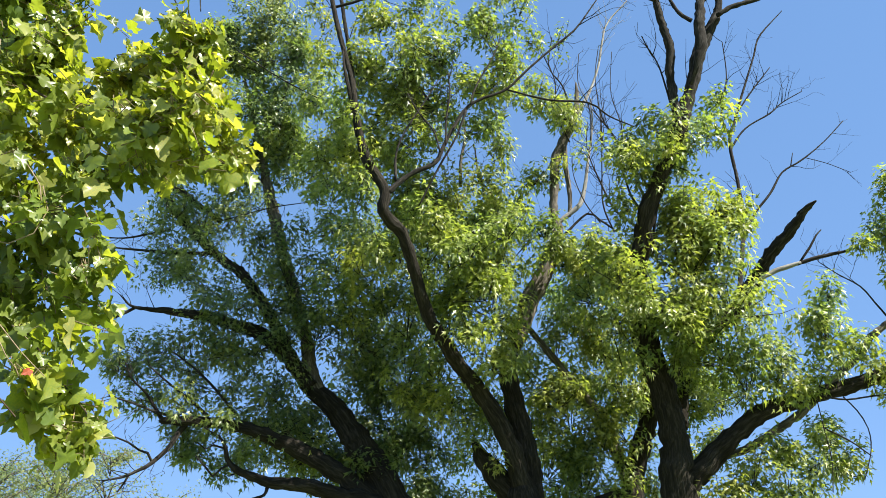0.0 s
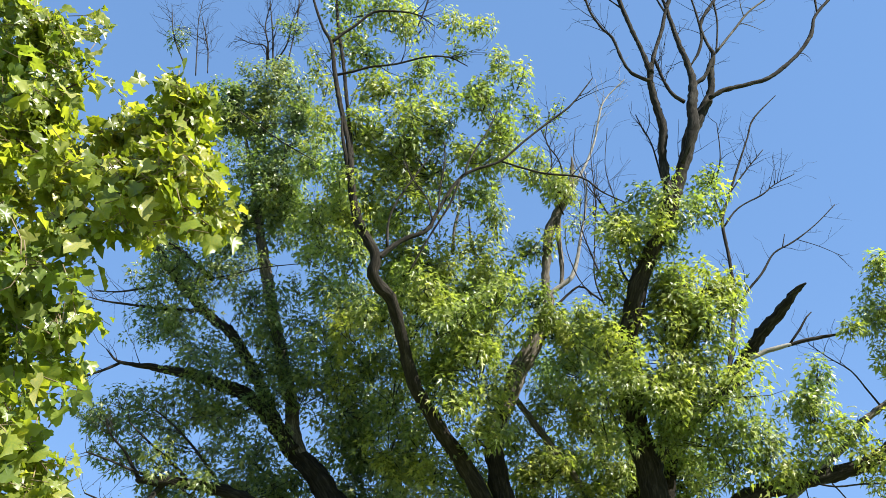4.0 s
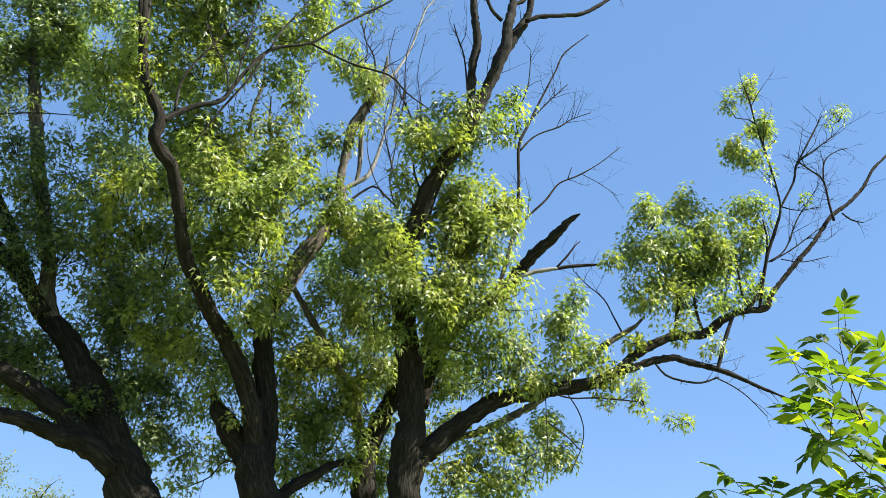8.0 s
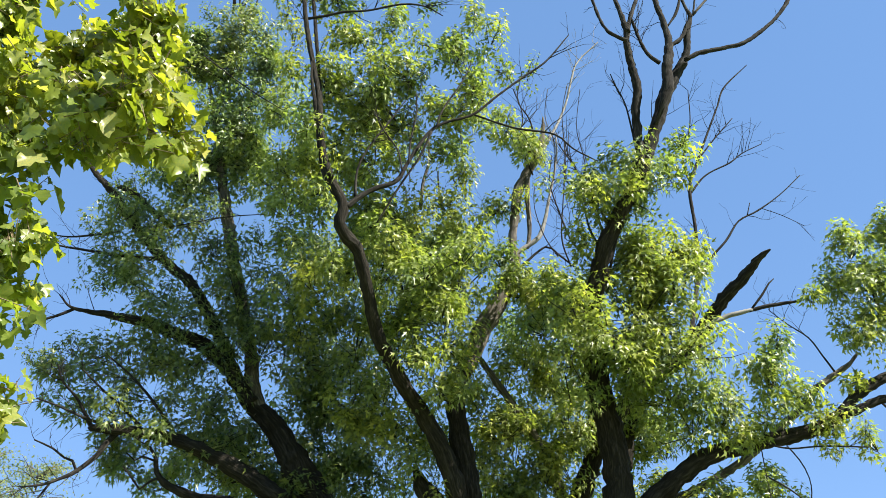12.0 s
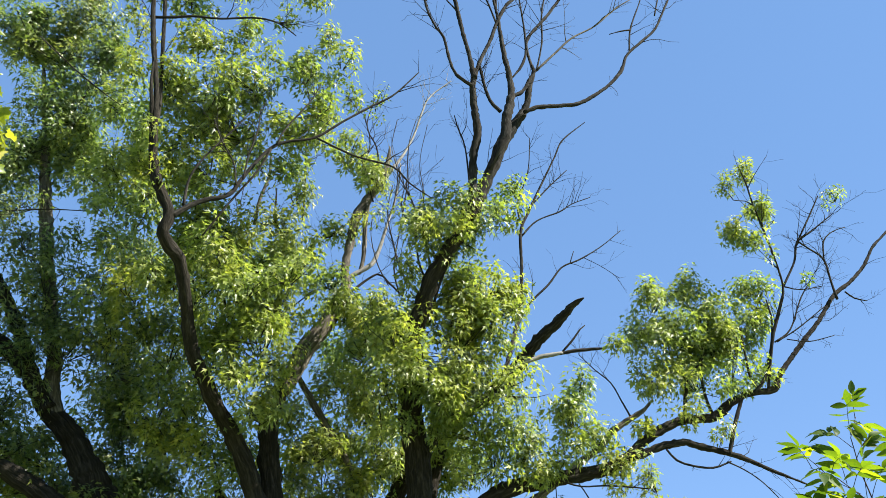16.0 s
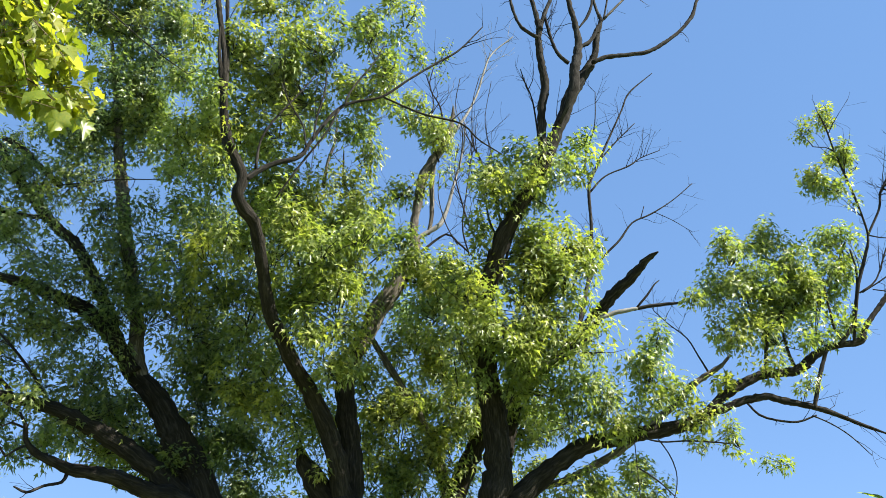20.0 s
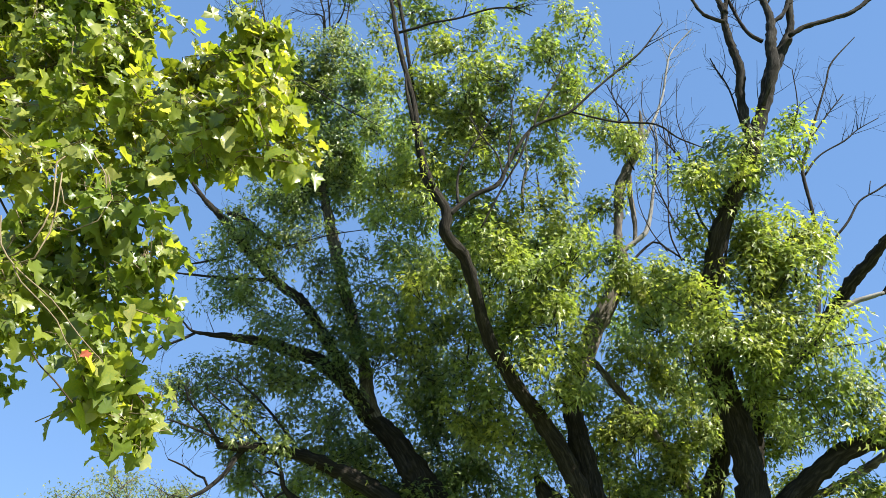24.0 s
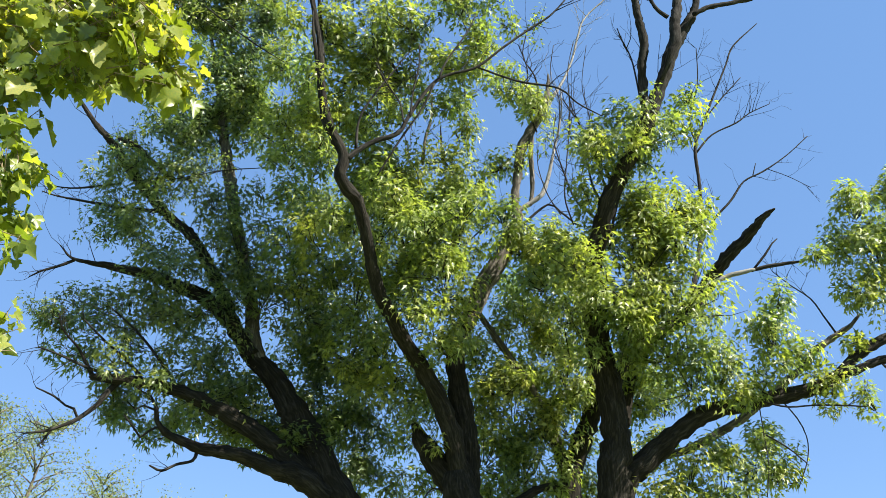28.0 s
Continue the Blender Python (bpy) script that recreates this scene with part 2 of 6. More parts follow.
def grow_twigs(line, count, reach, rng, depth=2):
    """Bare side shoots along a line, with finer ones on them: a list of point lists."""
    shoots = []
    for _ in range(count):
        i = rng.integers(int(len(line) * 0.25), len(line))
        start = line[i]
        way = line[min(i + 1, len(line) - 1), :3] - line[max(i - 1, 0), :3]
        way = way / (np.linalg.norm(way) + 1e-9)
        turn = rng.normal(size=3)
        turn[1] *= 0.7
        turn -= way * turn.dot(way)
        turn /= np.linalg.norm(turn) + 1e-9
        d = way * rng.uniform(0.5, 0.9) + turn * rng.uniform(0.5, 0.9) + np.array((0, 0, 0.15))
        d /= np.linalg.norm(d)
        long = reach * rng.uniform(0.4, 1.0)
        r = min(start[3] * 0.6, 0.003 + 0.007 * long)
        pts = [np.append(start[:3], r)]
        for k in range(1, 5):
            d = d + rng.normal(size=3) * 0.16 + np.array((0, 0, 0.05))
            d /= np.linalg.norm(d)
            pts.append(np.append(pts[-1][:3] + d * long / 4, max(r * (1 - 0.2 * k), 0.0025)))
        shoots.append(pts)
        if depth > 1 and long > 0.25:
            shoots += grow_twigs(np.array(pts), int(rng.integers(1, 4)), long * 0.55, rng, depth - 1)
    return shoots


# ---- ground ----
def build_ground():
    n, half = 90, 400.0
    bm = bmesh.new()
    bmesh.ops.create_grid(bm, x_segments=n, y_segments=n, size=half)
    for v in bm.verts:
        far = max(0.0, v.co.length - 25) / 60
        v.co.z = 0.05 * noise.noise(v.co * 0.4) + min(far, 1.0) * 0.9 * noise.noise(v.co * 0.02)
    me = bpy.data.meshes.new("ground")
    bm.to_mesh(me)
    bm.free()
    me.materials.append(GRASS)
    me.shade_smooth()
    tagged(new("ground", me), "rough green grass meadow under the trees", "ground", kind="structure")


build_ground()


# ---- the maples ----
def maple(label, x, y):
    ob = new("maple_tree")
    ob.location = (x, y, 0)
    return tagged(ob, label, "tree", "maple trees of the grove")


maple_a = maple("old leaning silver maple, dense shaded green crown, bare lower limbs", 0.9, 12.6)
maple_b = maple("tall low-forked silver maple with bright green foliage and bent limb", 1.7, 12.3)
maple_c = maple("large silver maple with bare dead top and long spreading arm", 3.3, 12.1)
maple_d = maple("slender dark maple trunk standing behind the larger one", 3.1, 13.5)


def limb(tree, name, shoots, points, skin=None, label=""):
    thick = max(p[3] for p in points)
    sides = 22 if thick > 0.25 else 14 if thick > 0.1 else 9 if thick > 0.04 else 6
    step = 0.08 if thick > 0.15 else 0.05 if thick > 0.03 else 0.10
    rough = 0.26 if skin == DRY else 0.28 if thick > 0.05 else 0.12
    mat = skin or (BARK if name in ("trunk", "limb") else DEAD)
    verts, faces, grains = tube(points, sides, step, rough)
    ob = mesh_object(name, verts, faces, mat, tree, label, "", grains)
    spurs = 5 if skin == DRY and thick > 0.03 else 0
    if shoots or spurs:
        rng = np.random.default_rng(int(abs(points[0][0] * 977 + points[-1][2] * 131) * 10) % 100000)
        line = smooth_line(points, 0.08)
        far = np.linalg.norm(np.array(points[0][:3]) - np.array(points[-1][:3]))
        verts, faces = [], []
        grown = grow_twigs(line, shoots * 3, min(0.9, 0.35 + 0.25 * far), rng)
        grown += grow_twigs(line, int(spurs * far), 0.16, rng, 1)
        for pts in grown:
            v, f, _ = tube(pts, 4, 0.2, 0, len(verts))
            verts += v
            faces += f
        if verts:
            mesh_object("twig_spray", verts, faces, mat, ob, "", "stuff")
    return ob


# maple blade: five pointed lobes with deep bays, folded a little along the middle
BLADE = np.array([(0, 0, 0), (0.26, 0.0, 0.05), (0.10, 0.20, 0.02), (0.54, 0.46, 0.10), (0.13, 0.40, 0.02), (0.0, 1.0, -0.10),
                  (-0.13, 0.40, 0.02), (-0.54, 0.46, 0.10), (-0.10, 0.20, 0.02), (-0.26, 0.0, 0.05), (0, 0.30, -0.03)])
BLADE_TRIS = np.array([(0, 1, 2), (2, 3, 4), (4, 5, 10), (5, 6, 10), (6, 7, 8), (8, 9, 0), (0, 2, 10), (2, 4, 10), (6, 8, 10), (8, 0, 10)])


# the same blade, plainer, for the thousands that nobody could count
SLIM = np.array([(0, 0, 0), (0.09, 0.12, 0.03), (0.35, 0.54, 0.05), (0.11, 0.44, 0.03), (0.0, 1.05, -0.22), (-0.11, 0.44, 0.03), (-0.35, 0.54, 0.05), (-0.09, 0.12, 0.03), (0, 0.34, -0.02)])
SLIM_TRIS = np.array([(k, (k + 1) % 8, 8) for k in range(8)])


def unit(v):
    return v / (np.linalg.norm(v, axis=-1, keepdims=True) + 1e-9)


def blades(template, tris, base, tip, up, size):
    """Many blades at once: from base, along tip, face towards up."""
    tip = unit(tip)
    across = unit(np.cross(tip, up))
    face = np.cross(across, tip)
    s = size[:, None, None]
    verts = base[:, None, :] + s * (template[None, :, 0:1] * across[:, None, :] + template[None, :, 1:2] * tip[:, None, :] + template[None, :, 2:3] * face[:, None, :])
    count, k = len(base), len(template)
    faces = (tris[None, :, :] + (np.arange(count) * k)[:, None, None]).reshape(-1, 3)
    return verts.reshape(-1, 3), faces


def sprays(rng, centre, radii, count, gap):
    """Places in an egg-shaped cloud that has holes."""
    kept = []
    tries = 0
    while len(kept) < count and tries < count * 12:
        tries += 1
        p = rng.normal(size=3)
        p = p / np.linalg.norm(p) * rng.uniform(0, 1) ** 0.36
        q = centre + p * radii * (1.0 if rng.uniform() < 0.8 else rng.uniform(1.0, 1.45))
        q = q + np.array(noise.noise_vector(Vector(q) * 1.1)) * 0.38 * radii
        if noise.noise(Vector(q) * 2.6) + 0.5 * noise.noise(Vector(q) * 6.0) > gap + 0.45 * np.linalg.norm(p) ** 2:
            kept.append(q)
    return np.array(kept)


def blade_mesh(rng, mat):
    me = bpy.data.meshes.new("leaf")
    t = BLADE.copy()
    t[:, 2] += 0.05 * rng.normal(size=len(t)) - 0.25 * rng.uniform(0, 1) * t[:, 1] ** 2
    me.from_pydata([tuple(v) for v in t], [], [tuple(int(i) for i in f) for f in BLADE_TRIS])
    me.materials.append(mat)
    me.shade_smooth()
    return me


BLADE_RNG = np.random.default_rng(3)
BLADE_MESHES = [blade_mesh(BLADE_RNG, MAPLE_LEAF_LOOSE) for _ in range(6)]
SHADED_MESHES = [blade_mesh(BLADE_RNG, SHADED_LEAF_LOOSE) for _ in range(6)]


def foliage(tree, centre, wide, high, cover, loose=0):
    """A bough's leaves: shoots that end in drooping rosettes, gathered in an egg-shaped cloud."""
    rng = np.random.default_rng(int(abs(centre[0] * 7919 + centre[2] * 104729 + wide * 1300)) % 1000003)
    centre = np.array(centre)
    radii = np.array((wide, max(0.28, 0.8 * (wide + high) / 2), high)) * 1.12
    per = 15
    tufts = sprays(rng, centre, radii, max(3, int(cover * DENSITY * wide * high * 3.14 * (1.5 if wide * high < 0.06 else 1.0))), -0.28)
    if len(tufts) == 0:
        return
    n = len(tufts)
    axis = unit((tufts - centre) / radii * 0.7 + rng.normal(size=tufts.shape) * 0.35 + np.array((0.1, -0.1, 0.6)))
    side = unit(np.cross(axis, rng.normal(size=axis.shape)))
    other = np.cross(axis, side)
    turn = np.arange(per)[None, :] * 2.4 + rng.uniform(0, 6.28, size=(n, 1)) + rng.normal(size=(n, per)) * 0.25
    climb = np.linspace(-1.0, 1.0, per)[None, :] + rng.normal(size=(n, per)) * 0.15
    radial = np.cos(turn)[..., None] * side[:, None, :] + np.sin(turn)[..., None] * other[:, None, :]
    span = rng.uniform(0.75, 1.2, size=(n, 1)) * (0.8 if wide < 0.22 else 1.0)
    base = tufts[:, None, :] + axis[:, None, :] * (climb * 0.13 * span)[..., None] + radial * (0.04 + 0.03 * (1 - climb) * span)[..., None]
    tip = radial * 0.9 + axis[:, None, :] * (0.35 * climb)[..., None] + np.array((0, 0, -0.42)) + rng.normal(size=base.shape) * 0.16
    up = axis[:, None, :] * 0.75 + radial * 0.25 + np.array((0.35, -0.2, 0.4)) + rng.normal(size=base.shape) * 0.45
    size = rng.uniform(0.09, 0.142, size=(n, per)) * span * (1.08 - 0.25 * np.abs(climb))
    base, tip, up, size = base.reshape(-1, 3), unit(tip.reshape(-1, 3)), unit(up.reshape(-1, 3)), size.ravel()
    for i in range(min(loose, len(base) - 7)):
        across = unit(np.cross(tip[i], up[i]))
        ob = new("leaf", (SHADED_MESHES if tree == maple_a else BLADE_MESHES)[i % 6])
        ob.parent = tree
        ob.matrix_local = posed(across, tip[i], np.cross(across, tip[i]), size[i], base[i] - np.array(tree.location))
    if loose:
        base, tip, up, size = base[loose:], tip[loose:], up[loose:], size[loose:]
    if len(base) == 0:
        return
    verts, tris = blades(SLIM, SLIM_TRIS, base, tip, up, size)
    cluster = triangles_object("foliage", verts, tris, SHADED_LEAF if tree == maple_a else MAPLE_LEAF, tree, "", "stuff")
    tv, tf = [], []
    heart = centre - np.array((0, 0, high * 0.3))
    for h, a in list(zip(tufts, axis))[::3]:
        low = h - a * 0.14
        back = low + (heart - low) * min(0.75, 0.45 / (np.linalg.norm(heart - low) + 0.01)) - np.array((0, 0, 0.05))
        v, f, _ = tube([(*(h + a * 0.08), 0.003), (*low, 0.006), (*back, 0.009)], 3, 1.0, 0, len(tv))
        tv += v
        tf += f
    mesh_object("twig_spray", tv, tf, DEAD, cluster, "", "stuff")


DENSITY = 34.0
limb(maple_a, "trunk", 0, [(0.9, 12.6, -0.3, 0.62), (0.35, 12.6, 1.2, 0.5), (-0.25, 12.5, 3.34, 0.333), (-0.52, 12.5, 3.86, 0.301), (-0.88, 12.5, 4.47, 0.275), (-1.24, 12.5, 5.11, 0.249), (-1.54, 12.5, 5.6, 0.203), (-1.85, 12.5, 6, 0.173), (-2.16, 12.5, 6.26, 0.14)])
limb(maple_a, "limb", 0, [(-2.01, 12.5, 6.11, 0.124), (-2.22, 12.47, 6.62, 0.125), (-2.28, 12.45, 7.08, 0.11), (-2.49, 12.42, 7.74, 0.104), (-2.8, 12.37, 8.73, 0.107), (-3, 12.34, 9.46, 0.109), (-3.21, 12.31, 10.23, 0.093), (-3.44, 12.27, 11.16, 0.067), (-3.7, 12.24, 12.13, 0.044), (-3.99, 12.2, 13.16, 0.025)], GREY)
limb(maple_a, "limb", 4, [(-2.16, 12.4, 6.24, 0.13), (-2.57, 12.3, 6.78, 0.123), (-3.06, 12.2, 7.18, 0.115), (-3.52, 12.12, 7.33, 0.107), (-3.93, 12.05, 7.47, 0.089), (-4.51, 11.95, 7.54, 0.062), (-4.86, 11.9, 7.58, 0.04), (-5.17, 11.84, 7.63, 0.022), (-5.38, 11.8, 7.83, 0.009)])
limb(maple_a, "twig", 3, [(-5.14, 11.9, 7.62, 0.026), (-5.34, 11.83, 7.46, 0.022), (-5.54, 11.75, 7.32, 0.017), (-5.66, 11.7, 7.19, 0.009)])
limb(maple_a, "limb", 3, [(-2.4, 12.5, 6.57, 0.106), (-2.93, 12.4, 7.54, 0.1), (-3.47, 12.31, 8.35, 0.094), (-3.84, 12.27, 8.65, 0.085), (-4.18, 12.23, 8.97, 0.086), (-4.66, 12.17, 9.49, 0.087), (-5.18, 12.1, 10.14, 0.069), (-5.62, 12.05, 10.6, 0.045), (-6.04, 12, 11.15, 0.03)])
limb(maple_a, "branch", 3, [(-4.72, 12.3, 9.58, 0.039), (-4.74, 12.25, 9.88, 0.034), (-4.9, 12.2, 10.09, 0.025)])
limb(maple_a, "branch", 4, [(-3.9, 12.2, 8.78, 0.033), (-4.67, 11.97, 8.7, 0.028), (-5.1, 11.84, 8.7, 0.023), (-5.6, 11.68, 8.7, 0.014), (-5.85, 11.6, 8.74, 0.009)])
limb(maple_a, "branch", 3, [(-4.89, 12.2, 9.35, 0.019), (-5.3, 12.08, 9.18, 0.019), (-5.63, 11.99, 9.08, 0.014), (-5.97, 11.9, 9.07, 0.009)])
limb(maple_a, "limb", 5, [(-0.68, 12.4, 4.0, 0.17), (-1.05, 12.3, 4.36, 0.165), (-1.58, 12.18, 4.77, 0.15), (-2.1, 12.07, 5.08, 0.13), (-2.56, 11.98, 5.28, 0.112), (-2.89, 11.91, 5.42, 0.1), (-3.21, 11.84, 5.5, 0.09), (-3.52, 11.77, 5.53, 0.083), (-3.9, 11.68, 5.54, 0.072), (-4.23, 11.6, 5.53, 0.052)])
limb(maple_a, "branch", 4, [(-3.9, 11.8, 5.56, 0.048), (-3.99, 11.71, 5.35, 0.044), (-4.06, 11.62, 5.12, 0.035), (-4.23, 11.49, 4.86, 0.031), (-4.39, 11.39, 4.72, 0.023), (-4.53, 11.31, 4.63, 0.019), (-4.73, 11.2, 4.56, 0.011)])
limb(maple_a, "twig", 1, [(-4.27, 11.6, 4.91, 0.019), (-4.33, 11.54, 5.03, 0.019), (-4.44, 11.49, 5.06, 0.015), (-4.59, 11.41, 5.16, 0.015), (-4.82, 11.3, 5.24, 0.011)])
limb(maple_a, "twig", 1, [(-4.48, 11.4, 4.7, 0.015), (-4.49, 11.31, 4.56, 0.015), (-4.52, 11.2, 4.39, 0.011)])
limb(maple_a, "branch", 4, [(-4.25, 11.7, 5.57, 0.036), (-4.36, 11.6, 5.74, 0.028), (-4.48, 11.47, 5.93, 0.02), (-4.68, 11.32, 6.13, 0.016), (-4.76, 11.2, 6.34, 0.012)])
limb(maple_a, "twig", 3, [(-4, 11.7, 5.59, 0.024), (-4.37, 11.55, 5.68, 0.02), (-4.67, 11.42, 5.78, 0.016), (-4.96, 11.3, 5.85, 0.012)])
limb(maple_a, "branch", 4, [(-3.58, 11.8, 5.63, 0.032), (-3.87, 11.63, 5.87, 0.02), (-4.14, 11.47, 6.07, 0.016), (-4.42, 11.3, 6.3, 0.012)])
limb(maple_a, "branch", 4, [(-3.15, 11.9, 5.63, 0.024), (-3.5, 11.7, 6.04, 0.02), (-3.81, 11.54, 6.33, 0.016), (-4.1, 11.4, 6.54, 0.012)])
limb(maple_a, "limb", 2, [(-0.72, 12.3, 4.06, 0.165), (-1.14, 12.17, 4.33, 0.166), (-1.53, 12.06, 4.41, 0.125), (-1.93, 11.95, 4.54, 0.109), (-2.24, 11.87, 4.58, 0.093), (-2.54, 11.78, 4.59, 0.081), (-2.79, 11.71, 4.67, 0.066), (-3.01, 11.65, 4.76, 0.05), (-3.14, 11.59, 4.91, 0.039), (-3.18, 11.55, 5.08, 0.027), (-3.27, 11.5, 5.23, 0.016)])
limb(maple_a, "twig", 1, [(-2.57, 11.8, 4.52, 0.031), (-2.59, 11.74, 4.4, 0.023), (-2.76, 11.62, 4.31, 0.019), (-2.91, 11.5, 4.19, 0.019), (-3.05, 11.4, 4.23, 0.011)])
limb(maple_a, "twig", 0, [(-3.1, 11.6, 4.83, 0.019), (-3.2, 11.56, 4.76, 0.019), (-3.3, 11.51, 4.64, 0.019), (-3.41, 11.46, 4.77, 0.015), (-3.55, 11.4, 4.92, 0.011)])
limb(maple_a, "twig", 0, [(-3.19, 11.6, 5.06, 0.016), (-3.35, 11.52, 5.1, 0.015), (-3.44, 11.47, 5.03, 0.012), (-3.55, 11.4, 5.11, 0.008)])
limb(maple_a, "branch", 3, [(-4.01, 12.3, 9.51, 0.05), (-4.45, 12.17, 9.83, 0.061), (-4.78, 12.07, 10.1, 0.061), (-5.05, 12, 10.19, 0.041)])
limb(maple_a, "branch", 5, [(-3.67, 11, 12.51, 0.013), (-3.3, 11, 12.18, 0.012), (-2.94, 11, 11.86, 0.012), (-2.54, 11, 11.54, 0.012), (-2.05, 11, 11.19, 0.006)])
limb(maple_a, "branch", 5, [(-2.22, 11.8, 9.5, 0.006), (-2.95, 11.88, 9.48, 0.012), (-3.58, 11.95, 9.38, 0.012), (-4, 12, 9.31, 0.009)])
limb(maple_a, "branch", 5, [(-3.78, 12.2, 15.33, 0.022), (-3.86, 12.17, 15.87, 0.019), (-3.99, 12.14, 16.43, 0.015), (-3.96, 12.1, 17.18, 0.012)])
limb(maple_a, "branch", 5, [(-3.58, 12.2, 15.31, 0.022), (-3.41, 12.17, 15.82, 0.018), (-3.37, 12.14, 16.56, 0.015), (-3.18, 12.1, 17.5, 0.008)])
limb(maple_a, "branch", 5, [(-3.33, 12, 14.19, 0.023), (-3.58, 12, 15.03, 0.021), (-3.72, 12, 15.95, 0.018), (-3.94, 12, 17.12, 0.011)])
limb(maple_a, "branch", 5, [(-3.74, 12.1, 14.94, 0.021), (-3.85, 12.06, 15.62, 0.018), (-4.19, 12.03, 15.7, 0.011), (-4.59, 12, 15.95, 0.007)])
limb(maple_a, "branch", 5, [(-3.25, 12, 15.1, 0.017), (-3.23, 12, 15.86, 0.014), (-3.22, 12, 16.67, 0.015), (-3.3, 12, 17.72, 0.008)])
limb(maple_a, "branch", 5, [(-5.15, 11.8, 14.45, 0.016), (-5.29, 11.8, 15.33, 0.014), (-5.43, 11.8, 16.26, 0.01), (-5.48, 11.8, 17.29, 0.007)])
limb(maple_a, "branch", 5, [(-4.9, 11.8, 14.51, 0.013), (-5.06, 11.8, 15.38, 0.014), (-5.4, 11.8, 16.48, 0.007)])
limb(maple_a, "branch", 5, [(-5.44, 11.8, 14.74, 0.013), (-5.9, 11.8, 15.76, 0.014), (-6.19, 11.8, 16.9, 0.007)])
limb(maple_b, "trunk", 0, [(1.7, 12.3, -0.3, 0.55), (1.35, 12.3, 1.2, 0.46), (1.36, 12.2, 3.37, 0.305), (1.25, 12.16, 3.82, 0.286), (1.16, 12.12, 4.2, 0.258), (1.12, 12.1, 4.43, 0.213)])
limb(maple_b, "limb", 0, [(1.16, 12.1, 4.35, 0.165), (1.03, 11.88, 4.86, 0.148), (0.84, 11.68, 5.33, 0.134), (0.6, 11.5, 5.7, 0.127), (0.36, 11.15, 5.96, 0.114), (0.13, 10.8, 6.22, 0.105), (-0.06, 10.48, 6.49, 0.097), (-0.18, 10.14, 6.81, 0.089), (-0.26, 9.8, 7.12, 0.088), (-0.36, 9.52, 7.35, 0.083), (-0.51, 9.32, 7.44, 0.094), (-0.58, 9.2, 7.51, 0.085), (-0.54, 9.14, 7.8, 0.073), (-0.7, 9.08, 8.09, 0.067), (-0.83, 9.03, 8.37, 0.062), (-0.92, 8.96, 8.77, 0.05), (-1, 8.88, 9.18, 0.036), (-1.1, 8.8, 9.68, 0.024), (-1.15, 8.78, 10.1, 0.008)])
limb(maple_b, "limb", 2, [(-0.71, 8.95, 8.1, 0.049), (-0.84, 8.92, 8.49, 0.044), (-0.94, 8.88, 9.06, 0.039), (-1.03, 8.84, 9.66, 0.037), (-1.18, 8.8, 10.29, 0.038), (-1.32, 8.75, 10.95, 0.036), (-1.44, 8.7, 11.66, 0.030), (-1.6, 8.68, 12.01, 0.024), (-1.77, 8.64, 12.51, 0.021), (-1.95, 8.6, 13.18, 0.014)])
limb(maple_b, "limb", 3, [(-0.85, 9.02, 8.42, 0.036), (-0.99, 9.28, 9.2, 0.034), (-1.1, 9.5, 10.06, 0.033), (-1.24, 9.48, 11.01, 0.031), (-1.39, 9.45, 12.04, 0.033), (-1.54, 9.44, 12.88, 0.030), (-1.69, 9.42, 13.95, 0.023), (-1.82, 9.4, 14.95, 0.016)])
limb(maple_b, "branch", 3, [(-1.34, 8.8, 11.03, 0.025), (-1.04, 8.78, 11.08, 0.021), (-0.8, 8.77, 11.16, 0.021), (-0.38, 8.75, 11.19, 0.017), (0.12, 8.73, 11.32, 0.017), (0.47, 8.71, 11.26, 0.013), (0.75, 8.7, 11.04, 0.008)])
limb(maple_b, "branch", 3, [(-1.46, 8.8, 11.81, 0.03), (-1.32, 8.79, 11.98, 0.026), (-1.08, 8.77, 12.19, 0.022), (-0.82, 8.76, 12.48, 0.022), (-0.46, 8.74, 12.47, 0.018), (-0.08, 8.72, 12.34, 0.013), (0.22, 8.7, 12.02, 0.009)])
limb(maple_b, "branch", 2, [(-0.06, 8.8, 12.16, 0.013), (0.07, 8.8, 12.71, 0.014), (0.12, 8.8, 13.18, 0.014)])
limb(maple_b, "branch", 3, [(-0.51, 9.15, 7.76, 0.045), (-0.33, 9.17, 7.95, 0.038), (-0.16, 9.18, 8.09, 0.036), (0.15, 9.2, 8.26, 0.032), (0.28, 9.22, 8.57, 0.027), (0.43, 9.24, 8.91, 0.027), (0.62, 9.26, 9.25, 0.025), (0.84, 9.27, 9.42, 0.022), (1.22, 9.3, 9.6, 0.020), (1.61, 9.32, 10.02, 0.017), (2.01, 9.35, 10.44, 0.018), (2.39, 9.37, 10.82, 0.015), (2.79, 9.4, 11.45, 0.009)])
limb(maple_b, "branch", 2, [(1.24, 9.2, 9.5, 0.016), (1.81, 9.26, 9.32, 0.016), (2.41, 9.32, 9.26, 0.016), (2.67, 9.36, 9.03, 0.012), (3.01, 9.4, 8.84, 0.008)])
limb(maple_b, "branch", 1, [(0.62, 9.1, 9.08, 0.019), (0.46, 9.15, 8.65, 0.015), (0.19, 9.22, 8.17, 0.015), (-0.09, 9.3, 7.62, 0.011)])
limb(maple_b, "branch", 3, [(0.31, 9.1, 8.48, 0.015), (0.33, 9.18, 9.04, 0.015), (0.39, 9.24, 9.53, 0.012), (0.37, 9.3, 10.02, 0.008)])
